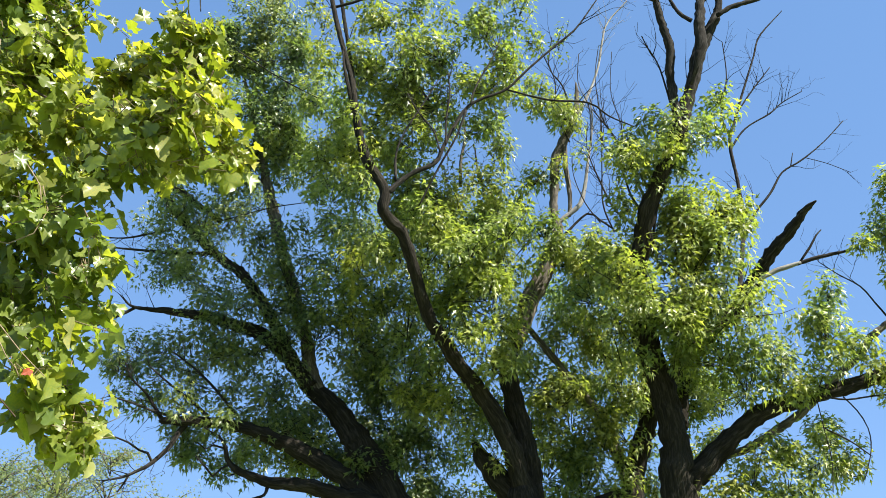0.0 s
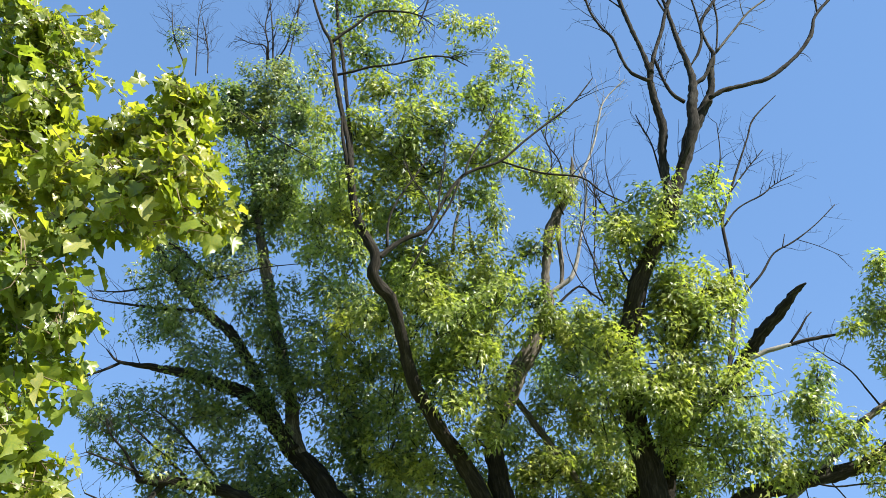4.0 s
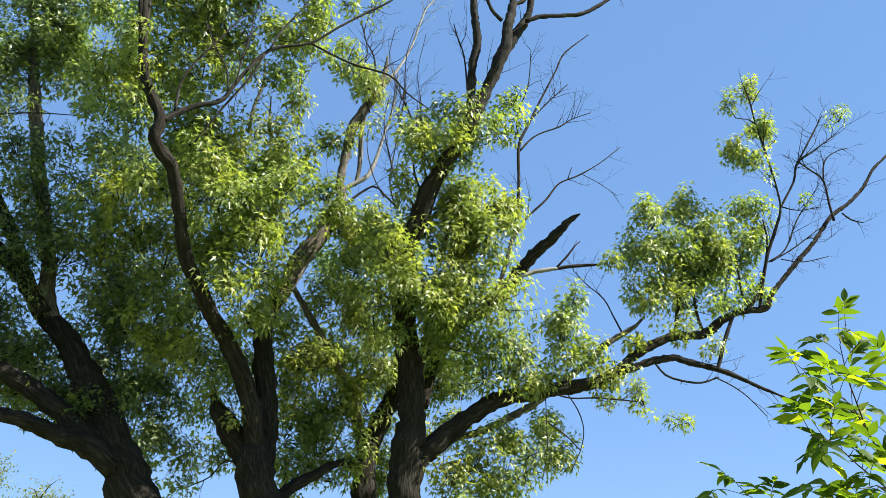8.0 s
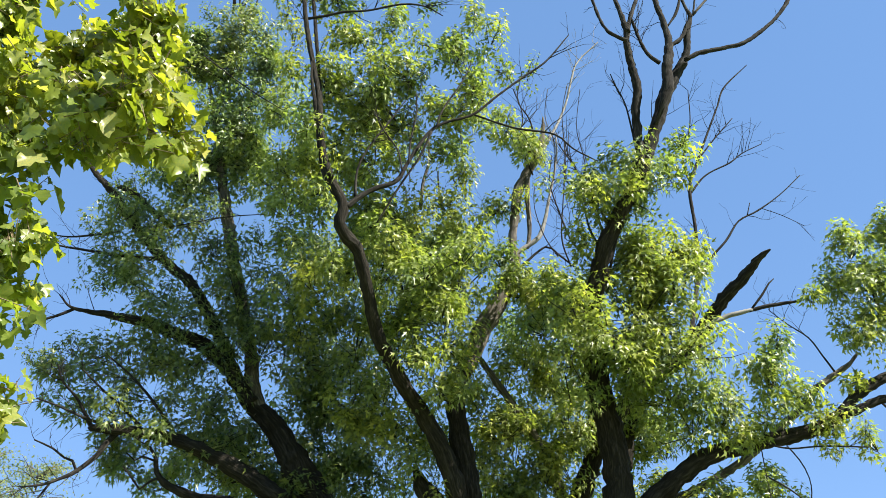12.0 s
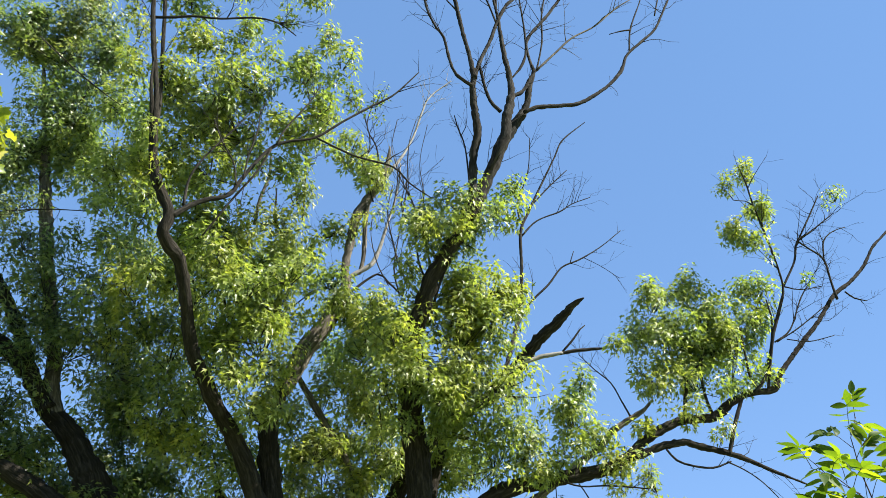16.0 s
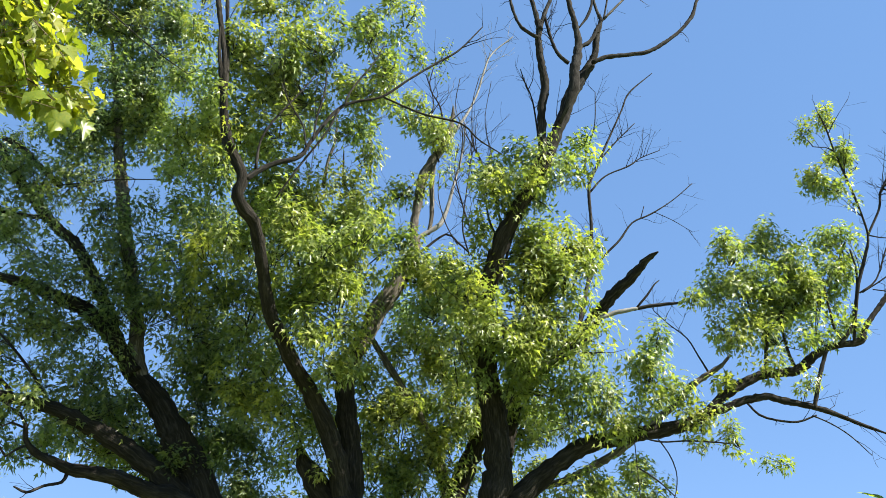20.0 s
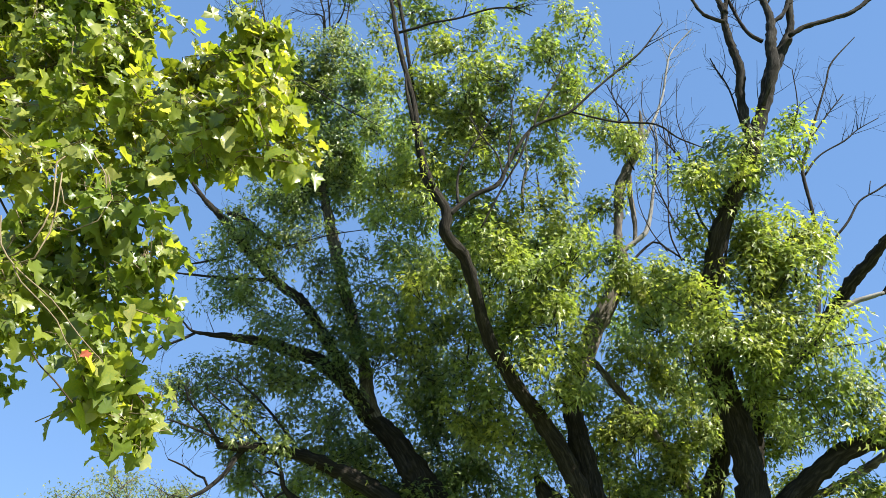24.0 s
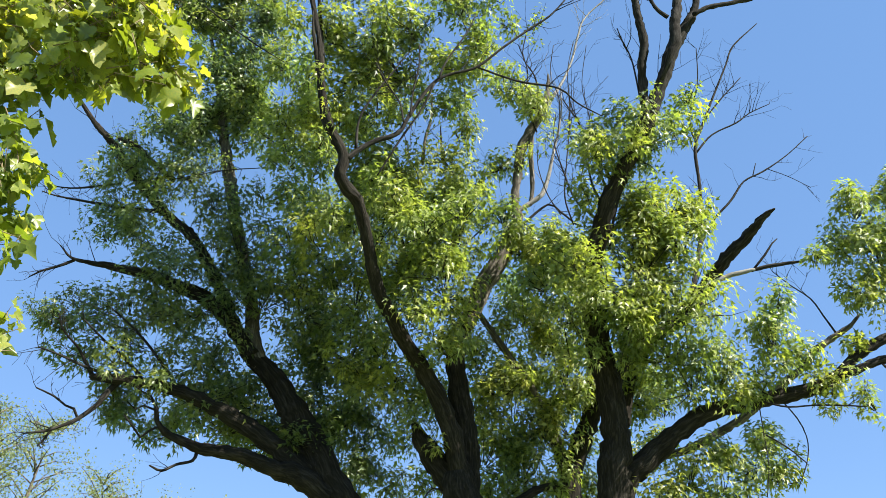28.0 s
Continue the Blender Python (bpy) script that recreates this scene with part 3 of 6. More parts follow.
limb(maple_b, "branch", 3, [(0.23, 9.1, 8.37, 0.015), (0.14, 9.2, 8.82, 0.011), (-0.08, 9.3, 9.26, 0.011), (-0.26, 9.4, 9.74, 0.008)])
limb(maple_b, "branch", 3, [(0.69, 9.2, 9.27, 0.015), (0.77, 9.25, 9.63, 0.016), (1.08, 9.35, 10.35, 0.012), (1.21, 9.4, 10.79, 0.008)])
limb(maple_b, "branch", 3, [(-0.41, 9.3, 8.06, 0.022), (-0.42, 9.34, 8.53, 0.018), (-0.3, 9.39, 8.98, 0.015), (0.02, 9.46, 9.65, 0.012), (0.21, 9.5, 10.06, 0.008)])
limb(maple_b, "limb", 0, [(1.27, 12.3, 4, 0.197), (1.29, 12.3, 4.66, 0.17), (1.2, 12.3, 5.34, 0.166), (1.09, 12.3, 5.97, 0.162), (1.06, 12.3, 6.4, 0.147), (1.14, 12.3, 6.75, 0.136), (1.32, 12.3, 7.09, 0.134)])
limb(maple_b, "limb", 0, [(1.19, 12.3, 6.83, 0.132), (1.32, 12.31, 7.09, 0.143), (1.5, 12.32, 7.6, 0.155), (1.74, 12.33, 8.03, 0.149), (1.97, 12.34, 8.52, 0.123), (2.1, 12.34, 8.94, 0.097), (2.06, 12.35, 9.3, 0.073), (2.12, 12.36, 9.93, 0.08), (2.21, 12.37, 10.52, 0.092), (2.4, 12.38, 10.96, 0.093), (2.55, 12.38, 11.25, 0.079), (2.67, 12.39, 11.57, 0.064), (2.76, 12.39, 11.95, 0.054), (2.79, 12.4, 12.4, 0.016)], GREY)
limb(maple_b, "branch", 4, [(2.63, 12.4, 11.43, 0.042), (2.86, 12.4, 11.83, 0.038), (3.07, 12.4, 12.24, 0.027), (3.28, 12.4, 12.8, 0.022), (3.44, 12.4, 13.46, 0.023), (3.61, 12.4, 13.98, 0.017), (4.1, 12.4, 14.6, 0.012)], PALE)
limb(maple_b, "branch", 0, [(2.4, 12.3, 10.77, 0.041), (2.37, 12.3, 10.31, 0.046), (2.38, 12.3, 9.87, 0.045), (2.37, 12.3, 9.5, 0.039), (2.32, 12.3, 9.21, 0.034)], GREY)
limb(maple_b, "branch", 2, [(2.05, 12.3, 9.03, 0.039), (2.29, 12.3, 9.23, 0.044), (2.53, 12.3, 9.44, 0.044), (2.67, 12.3, 9.83, 0.035), (2.79, 12.3, 10.39, 0.025), (2.9, 12.3, 10.87, 0.021), (2.99, 12.3, 11.43, 0.016), (3, 12.3, 11.92, 0.011)], PALE)
limb(maple_b, "branch", 4, [(2.18, 12.3, 8.81, 0.024), (2.64, 12.3, 9.24, 0.02), (2.85, 12.3, 9.1, 0.02), (3.12, 12.3, 8.84, 0.015)])
limb(maple_b, "branch", 4, [(2.5, 12.3, 10.86, 0.015), (2.3, 12.3, 11.63, 0.016), (2.37, 12.3, 12.36, 0.011), (2.21, 12.3, 13.07, 0.011)])
limb(maple_b, "limb", 0, [(1.15, 12.3, 4.24, 0.207), (0.93, 12.24, 4.47, 0.199), (0.72, 12.19, 4.71, 0.176), (0.55, 12.14, 4.96, 0.112), (0.45, 12.1, 5.16, 0.04)])
limb(maple_b, "limb", 1, [(1.48, 12.3, 3.7, 0.102), (1.76, 12.41, 3.97, 0.088), (2.05, 12.5, 4.16, 0.074), (2.34, 12.59, 4.36, 0.058), (2.78, 12.7, 4.47, 0.034)])
limb(maple_b, "branch", 2, [(1.05, 12.2, 4.13, 0.016), (0.77, 12.08, 4.2, 0.012), (0.58, 11.94, 3.93, 0.011), (0.31, 11.8, 3.75, 0.007)])
limb(maple_b, "limb", 0, [(1.47, 13, 7.41, 0.047), (1.76, 13, 6.96, 0.061), (1.98, 13, 6.62, 0.06), (2.24, 13, 6.25, 0.055), (2.51, 13, 5.78, 0.054), (2.79, 13, 5.04, 0.062)], GREY)
limb(maple_b, "branch", 1, [(-0.96, 12.4, 7.54, 0.026), (-1.14, 12.3, 7.61, 0.039), (-1.31, 12.2, 7.67, 0.022)])
limb(maple_b, "branch", 1, [(3.05, 12.2, 8.77, 0.014), (2.93, 12.2, 9.34, 0.014), (3, 12.2, 10.1, 0.011), (3.12, 12.2, 11.17, 0.011), (3.14, 12.2, 12.3, 0.008), (3.29, 12.2, 13.08, 0.008)])
limb(maple_b, "branch", 1, [(2.87, 12.2, 10.65, 0.011), (2.94, 12.2, 11.55, 0.011), (2.8, 12.2, 12.22, 0.008), (2.89, 12.2, 12.98, 0.008)])
limb(maple_b, "twig", 2, [(2.06, 12.3, 9.09, 0.015), (1.74, 12.26, 9.09, 0.014), (1.5, 12.23, 8.98, 0.01), (1.3, 12.2, 9.05, 0.009)])
limb(maple_b, "twig", 2, [(2.08, 12.3, 8.66, 0.014), (1.76, 12.26, 8.82, 0.014), (1.53, 12.23, 8.69, 0.009), (1.33, 12.2, 8.76, 0.009)])
limb(maple_b, "twig", 2, [(2.61, 12.3, 11.56, 0.016), (2.5, 12.27, 12.22, 0.016), (2.28, 12.24, 12.72, 0.011), (2.4, 12.2, 13.48, 0.011)])
limb(maple_b, "twig", 2, [(1.96, 12.3, 10.23, 0.015), (1.73, 12.25, 9.88, 0.015), (1.42, 12.2, 9.84, 0.01)])
limb(maple_b, "branch", 2, [(1.22, 12, 10.01, 0.019), (1.16, 12, 11.14, 0.02), (1.12, 12, 11.81, 0.015), (1.14, 12, 12.24, 0.016)])
limb(maple_b, "twig", 1, [(0.75, 11.2, 9.28, 0.018), (0.73, 11.2, 9.68, 0.018), (0.71, 11.2, 10.03, 0.009)])
limb(maple_b, "branch", 1, [(0.44, 11.2, 9.22, 0.026), (0.46, 11.2, 9.74, 0.027), (0.55, 11.2, 10.23, 0.023), (0.54, 11.2, 10.72, 0.019)], GREY)
limb(maple_b, "branch", 1, [(2.84, 12.2, 8.97, 0.01), (2.62, 12.2, 9.41, 0.01), (2.48, 12.2, 10.01, 0.007), (2.5, 12.2, 10.52, 0.007)])
limb(maple_b, "branch", 1, [(3.1, 11.5, 9.28, 0.01), (3.32, 11.5, 10.41, 0.01), (3.24, 11.5, 11.31, 0.007), (3.38, 11.5, 12.31, 0.007)])
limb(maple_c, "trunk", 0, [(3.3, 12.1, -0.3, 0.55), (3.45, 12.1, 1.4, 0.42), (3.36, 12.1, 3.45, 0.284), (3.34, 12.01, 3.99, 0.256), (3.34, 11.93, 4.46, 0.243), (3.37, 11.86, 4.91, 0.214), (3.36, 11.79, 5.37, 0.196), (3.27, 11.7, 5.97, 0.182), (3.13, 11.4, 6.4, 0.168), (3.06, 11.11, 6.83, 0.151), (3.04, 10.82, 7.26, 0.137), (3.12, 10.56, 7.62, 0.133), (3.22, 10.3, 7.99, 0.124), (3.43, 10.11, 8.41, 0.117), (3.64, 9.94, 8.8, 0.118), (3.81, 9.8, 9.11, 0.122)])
limb(maple_c, "limb", 1, [(3.73, 9.7, 8.97, 0.073), (3.73, 9.66, 9.21, 0.066), (3.73, 9.55, 9.93, 0.064), (3.79, 9.48, 10.37, 0.069), (3.73, 9.41, 10.86, 0.058), (3.7, 9.35, 11.26, 0.055), (3.74, 9.3, 11.63, 0.052)], DRY)
limb(maple_c, "limb", 6, [(3.72, 9.3, 11.42, 0.052), (3.64, 9.3, 12.03, 0.037), (3.56, 9.3, 12.42, 0.037), (3.47, 9.3, 13.01, 0.038), (3.4, 9.3, 13.51, 0.035), (3.45, 9.3, 14.02, 0.031), (3.56, 9.3, 14.57, 0.027), (3.66, 9.3, 15.52, 0.019), (3.77, 9.3, 16.75, 0.015)], DRY)
limb(maple_c, "limb", 6, [(3.73, 9.3, 11.49, 0.036), (3.86, 9.3, 11.94, 0.033), (4.03, 9.3, 12.41, 0.033), (4.17, 9.3, 12.9, 0.034), (4.36, 9.3, 13.42, 0.035), (4.55, 9.3, 13.72, 0.031), (4.84, 9.3, 14.18, 0.027), (5.28, 9.3, 14.86, 0.023), (5.73, 9.3, 15.94, 0.019), (6.27, 9.3, 17.35, 0.016)], DRY)
limb(maple_c, "branch", 6, [(3.69, 9.3, 11.24, 0.035), (3.52, 9.3, 11.34, 0.032), (3.38, 9.3, 11.5, 0.028), (3.29, 9.3, 11.81, 0.024), (3.2, 9.3, 12.3, 0.025), (3.05, 9.3, 12.56, 0.021), (2.9, 9.3, 12.98, 0.021), (2.83, 9.3, 13.44, 0.017), (2.75, 9.3, 14.09, 0.017), (2.47, 9.3, 14.8, 0.009)], DRY)
limb(maple_c, "limb", 1, [(3.69, 9.8, 8.87, 0.102), (3.84, 9.73, 9.23, 0.1), (4.1, 9.61, 9.93, 0.102), (4.28, 9.53, 10.41, 0.101), (4.51, 9.46, 10.8, 0.079), (4.65, 9.41, 11.1, 0.06), (4.72, 9.35, 11.53, 0.049), (4.81, 9.3, 11.86, 0.037)], DRY)
limb(maple_c, "branch", 6, [(4.81, 9.3, 11.83, 0.033), (4.73, 9.3, 12.2, 0.025), (4.74, 9.3, 12.65, 0.03), (5.16, 9.3, 13.38, 0.031), (5.51, 9.3, 14.05, 0.027), (5.83, 9.3, 14.74, 0.023), (6.12, 9.3, 15.38, 0.019), (6.7, 9.3, 16.63, 0.015)], DRY)
limb(maple_c, "limb", 1, [(3.98, 9.5, 9.64, 0.03), (4.08, 9.35, 9.88, 0.06), (4.2, 9.3, 10.22, 0.087), (4.25, 9.3, 10.66, 0.085), (4.35, 9.3, 11.14, 0.067), (4.35, 9.3, 11.55, 0.052), (4.28, 9.3, 12.1, 0.046), (4.24, 9.3, 12.61, 0.038), (4.2, 9.3, 13.14, 0.03), (4.14, 9.3, 13.7, 0.022), (4.12, 9.3, 14.55, 0.018), (4.14, 9.3, 15.66, 0.014)], DRY)
limb(maple_c, "branch", 1, [(4.37, 9.3, 11.13, 0.035), (4.57, 9.3, 11.32, 0.036), (4.73, 9.3, 11.67, 0.028), (4.82, 9.3, 11.86, 0.025)], DRY)
limb(maple_c, "branch", 5, [(4.37, 9.3, 11.55, 0.016), (4.58, 9.3, 11.92, 0.025), (4.69, 9.3, 12.34, 0.021), (4.69, 9.3, 13.02, 0.017), (4.65, 9.3, 13.82, 0.013), (4.66, 9.3, 14.7, 0.014)], DRY)
limb(maple_c, "branch", 5, [(4.15, 9.3, 10.75, 0.039), (4.01, 9.3, 10.9, 0.031), (3.91, 9.3, 11.19, 0.027), (3.84, 9.3, 11.65, 0.024), (3.8, 9.3, 11.85, 0.016)], DRY)
limb(maple_c, "branch", 5, [(4.56, 9.3, 10.83, 0.039), (4.82, 9.3, 10.99, 0.04), (5.18, 9.3, 11.1, 0.04), (5.55, 9.3, 11.23, 0.036), (5.9, 9.3, 11.52, 0.033), (6.22, 9.3, 11.86, 0.029), (6.49, 9.3, 12.26, 0.034), (6.66, 9.3, 12.7, 0.026), (6.98, 9.3, 13.11, 0.027), (7.35, 9.3, 13.57, 0.023), (7.58, 9.3, 14.05, 0.023), (7.88, 9.3, 14.74, 0.019), (8.2, 9.3, 15.57, 0.015), (8.46, 9.3, 16.33, 0.01)], DRY)
limb(maple_c, "branch", 1, [(6.72, 9.3, 12.79, 0.017), (6.84, 9.3, 13.45, 0.018), (7.11, 9.3, 14.19, 0.014), (7.35, 9.3, 14.82, 0.009)], DRY)
limb(maple_c, "branch", 0, [(6.84, 9.3, 13.44, 0.018), (6.61, 9.3, 13.34, 0.013), (6.38, 9.3, 13.2, 0.009)], DRY)
limb(maple_c, "branch", 1, [(7.43, 9.3, 14.01, 0.014), (7.66, 9.3, 14.77, 0.014), (7.99, 9.3, 15.61, 0.01)], DRY)
limb(maple_c, "branch", 3, [(4.86, 9.3, 11.89, 0.024), (5.22, 9.3, 12.38, 0.02), (5.6, 9.3, 12.89, 0.02), (6.11, 9.3, 13.36, 0.015), (6.6, 9.3, 13.98, 0.016), (6.98, 9.3, 14.37, 0.011)], GREY)
limb(maple_c, "branch", 6, [(4.18, 9.3, 12.9, 0.021), (4.02, 9.3, 13.5, 0.017), (3.85, 9.3, 13.87, 0.017), (3.74, 9.3, 14.44, 0.014)], DRY)
limb(maple_c, "branch", 6, [(4.2, 9.3, 12.91, 0.017), (4.2, 9.3, 13.71, 0.017), (4.31, 9.3, 14.6, 0.018), (4.44, 9.3, 15.75, 0.009)], DRY)
limb(maple_c, "branch", 6, [(4.85, 9.3, 11.86, 0.016), (5.01, 9.3, 12.64, 0.017), (5.07, 9.3, 13.44, 0.017), (5.28, 9.3, 14.5, 0.014), (5.45, 9.3, 15.66, 0.01)], DRY)
limb(maple_c, "branch", 6, [(3.47, 9.3, 13.04, 0.017), (3.17, 9.3, 13.45, 0.013), (2.96, 9.3, 13.89, 0.013), (2.75, 9.3, 14.52, 0.009)], DRY)
limb(maple_c, "limb", 0, [(3.42, 11.9, 5.87, 0.1), (4.04, 12.02, 6.56, 0.112), (4.76, 12.13, 7.09, 0.116), (5.15, 12.2, 7.6, 0.119), (5.39, 11.82, 7.92, 0.103), (5.64, 11.48, 8.13, 0.088), (5.84, 11.2, 8.33, 0.062), (5.94, 11.07, 8.4, 0.04), (6, 11, 8.42, 0.014)], DRY)
limb(maple_c, "branch", 0, [(5.15, 11.9, 7.54, 0.03), (5.45, 11.86, 7.67, 0.04), (5.70, 11.82, 7.73, 0.036), (5.86, 11.8, 7.765, 0.03)], PALE, "barkless grey-white stretch of branch")
limb(maple_c, "branch", 1, [(5.80, 11.81, 7.75, 0.031), (6.05, 11.77, 7.81, 0.032), (6.19, 11.75, 7.83, 0.032), (6.4, 11.72, 7.86, 0.027), (6.62, 11.69, 7.88, 0.018)])
limb(maple_c, "twig", 0, [(5.84, 11.8, 7.77, 0.019), (6.05, 11.75, 8.02, 0.019), (6.19, 11.72, 8.22, 0.014), (6.28, 11.7, 8.3, 0.01)])
limb(maple_c, "limb", 0, [(3.44, 12.05, 4.25, 0.195), (3.57, 12.03, 4.45, 0.172), (3.85, 11.99, 4.68, 0.166), (4.23, 11.95, 5.01, 0.139), (4.65, 11.9, 5.3, 0.133), (5.11, 11.86, 5.46, 0.117), (5.66, 11.81, 5.57, 0.109), (6.23, 11.76, 5.7, 0.102), (6.68, 11.72, 5.89, 0.094), (6.88, 11.7, 6.02, 0.09)])
limb(maple_c, "limb", 1, [(6.72, 11.7, 5.9, 0.08), (6.95, 11.68, 6.14, 0.081), (7.2, 11.66, 6.33, 0.082), (7.49, 11.65, 6.5, 0.078), (7.79, 11.63, 6.63, 0.074), (8.13, 11.61, 6.68, 0.075), (8.4, 11.6, 6.74, 0.075), (8.58, 11.59, 6.87, 0.085), (8.81, 11.57, 7.05, 0.067), (9.14, 11.55, 7.21, 0.058), (9.53, 11.53, 7.29, 0.058), (9.69, 11.53, 7.37, 0.073), (9.76, 11.52, 7.54, 0.049), (10.05, 11.5, 7.88, 0.045), (10.46, 11.47, 8.32, 0.046), (10.91, 11.44, 8.79, 0.041), (11.41, 11.41, 9.4, 0.042), (11.86, 11.39, 9.75, 0.038), (12.29, 11.37, 10.16, 0.033), (12.68, 11.35, 10.68, 0.028), (13.11, 11.33, 11.09, 0.023), (13.68, 11.3, 11.68, 0.017)])
limb(maple_c, "limb", 2, [(6.77, 11.7, 5.93, 0.067), (7.02, 11.67, 6.02, 0.067), (7.31, 11.63, 6.14, 0.063), (7.71, 11.58, 6.23, 0.059), (8.01, 11.54, 6.16, 0.055), (8.36, 11.49, 6.09, 0.05), (8.72, 11.44, 5.97, 0.041), (9.08, 11.38, 5.8, 0.032), (9.34, 11.34, 5.69, 0.023), (9.62, 11.3, 5.58, 0.013)])
limb(maple_c, "branch", 0, [(8.43, 11.45, 6.02, 0.036), (8.57, 11.43, 6.4, 0.037), (8.7, 11.42, 6.69, 0.037), (8.86, 11.4, 7.02, 0.033)])
limb(maple_c, "twig", 1, [(7.4, 11.6, 6.1, 0.018), (7.53, 11.56, 5.91, 0.018), (7.77, 11.51, 5.82, 0.018), (8.09, 11.45, 5.79, 0.018), (8.4, 11.4, 5.9, 0.013)])
limb(maple_c, "twig", 1, [(8.33, 11.4, 5.89, 0.013), (8.6, 11.37, 5.76, 0.011), (8.85, 11.34, 5.57, 0.009), (9.09, 11.3, 5.27, 0.007)])
limb(maple_c, "twig", 1, [(5.57, 11.7, 5.49, 0.017), (5.87, 11.63, 5.4, 0.013), (6.22, 11.55, 5.41, 0.013), (6.56, 11.47, 5.39, 0.013), (6.89, 11.4, 5.36, 0.009)])
limb(maple_c, "twig", 0, [(5.86, 11.7, 5.47, 0.01), (5.99, 11.68, 5.25, 0.01), (6.06, 11.66, 4.98, 0.008), (6, 11.63, 4.66, 0.008), (5.79, 11.6, 4.26, 0.006)])
limb(maple_c, "twig", 0, [(5.48, 11.7, 5.44, 0.008), (5.46, 11.67, 4.98, 0.008), (5.43, 11.63, 4.53, 0.007), (5.32, 11.6, 4.1, 0.006)])
limb(maple_c, "twig", 0, [(5.45, 11.7, 5.03, 0.011), (5.74, 11.65, 4.82, 0.011), (5.96, 11.6, 4.58, 0.008)])
limb(maple_c, "limb", 0, [(3.69, 12.6, 4.64, 0.069), (4.2, 12.62, 4.88, 0.053), (4.68, 12.65, 5.05, 0.062), (5.18, 12.67, 5.32, 0.068), (5.65, 12.69, 5.61, 0.065), (6.25, 12.72, 6.1, 0.062), (6.83, 12.75, 6.55, 0.059), (7.02, 12.76, 6.79, 0.054), (7.26, 12.77, 6.96, 0.055), (7.54, 12.78, 7.15, 0.05), (7.75, 12.79, 7.29, 0.036), (7.96, 12.8, 7.52, 0.021)], GREY)
limb(maple_c, "branch", 3, [(7.36, 12.6, 7.06, 0.02), (7.2, 12.55, 7.33, 0.015), (7.02, 12.5, 7.63, 0.013), (6.7, 12.45, 7.85, 0.01), (6.42, 12.4, 8.08, 0.008)])
limb(maple_c, "branch", 1, [(7.82, 11.6, 6.59, 0.032), (7.9, 11.58, 7, 0.033), (7.96, 11.55, 7.37, 0.028), (7.77, 11.53, 7.67, 0.019), (7.71, 11.5, 8.14, 0.015)])
limb(maple_c, "branch", 1, [(8.38, 11.6, 6.75, 0.033), (8.28, 11.55, 7.04, 0.028), (8.23, 11.48, 7.43, 0.024), (8.34, 11.4, 7.95, 0.019)])
limb(maple_c, "branch", 1, [(7.92, 11.5, 7.29, 0.024), (8.22, 11.47, 7.64, 0.019), (8.43, 11.44, 7.98, 0.015), (8.55, 11.4, 8.55, 0.01)])
limb(maple_c, "branch", 1, [(9.26, 11.4, 7.19, 0.029), (9.12, 11.38, 7.43, 0.024), (9.09, 11.34, 7.8, 0.019), (9.08, 11.3, 8.34, 0.015)])
limb(maple_c, "branch", 1, [(9.14, 11.4, 7.16, 0.029), (9.41, 11.38, 7.47, 0.029), (9.63, 11.35, 7.98, 0.025), (9.8, 11.32, 8.57, 0.02), (9.79, 11.3, 9.03, 0.015)])
limb(maple_c, "branch", 5, [(9.43, 11.4, 7.26, 0.028), (9.54, 11.3, 7.75, 0.024), (9.67, 11.2, 8.26, 0.029), (9.89, 11.1, 8.8, 0.03), (10.02, 11.04, 9.2, 0.02), (9.91, 10.92, 9.79, 0.02), (9.78, 10.83, 10.23, 0.021), (9.62, 10.73, 10.8, 0.016), (9.52, 10.64, 11.27, 0.016), (9.44, 10.6, 11.51, 0.011)])
limb(maple_c, "twig", 0, [(9.59, 10.7, 10.77, 0.013), (9.44, 10.7, 10.84, 0.01), (9.19, 10.7, 10.82, 0.01), (9.12, 10.7, 10.97, 0.01)])
limb(maple_c, "twig", 4, [(9.81, 11.4, 8.21, 0.015), (10.19, 11.38, 8.5, 0.015), (10.55, 11.34, 9.14, 0.015), (10.8, 11.32, 9.49, 0.01), (11.15, 11.3, 9.94, 0.008)])
limb(maple_c, "branch", 5, [(10.33, 11.4, 9.46, 0.021), (10.69, 11.34, 10.04, 0.021), (10.86, 11.3, 10.5, 0.022), (11.3, 11.25, 10.85, 0.016), (11.8, 11.2, 11.26, 0.011)])
limb(maple_c, "twig", 3, [(10.86, 11.3, 10.5, 0.016), (11.28, 11.25, 11.15, 0.017), (11.63, 11.2, 11.72, 0.011)])
limb(maple_c, "branch", 6, [(11.36, 11.3, 9.25, 0.026), (11.35, 11.3, 9.64, 0.021), (11.35, 11.3, 10.16, 0.021), (11.11, 11.3, 10.36, 0.016), (10.87, 11.3, 10.53, 0.016)])
limb(maple_c, "twig", 2, [(11.36, 11.3, 10.19, 0.016), (11.46, 11.26, 10.6, 0.016), (11.73, 11.23, 10.85, 0.011), (12.02, 11.2, 10.98, 0.008)])
limb(maple_c, "twig", 2, [(11.59, 11.3, 9.45, 0.016), (11.71, 11.25, 9.29, 0.016), (11.92, 11.2, 9.23, 0.01)])
limb(maple_c, "twig", 3, [(9.86, 11.4, 8.22, 0.012), (10.33, 11.31, 8.52, 0.012), (10.93, 11.2, 8.98, 0.008)])
limb(maple_c, "twig", 2, [(10.08, 11.4, 8.3, 0.01), (10.46, 11.31, 8.25, 0.01), (10.94, 11.2, 8.37, 0.007)])
limb(maple_c, "twig", 3, [(10.33, 11.4, 9.46, 0.016), (10.61, 11.31, 9.37, 0.01), (11.03, 11.2, 9.44, 0.008)])
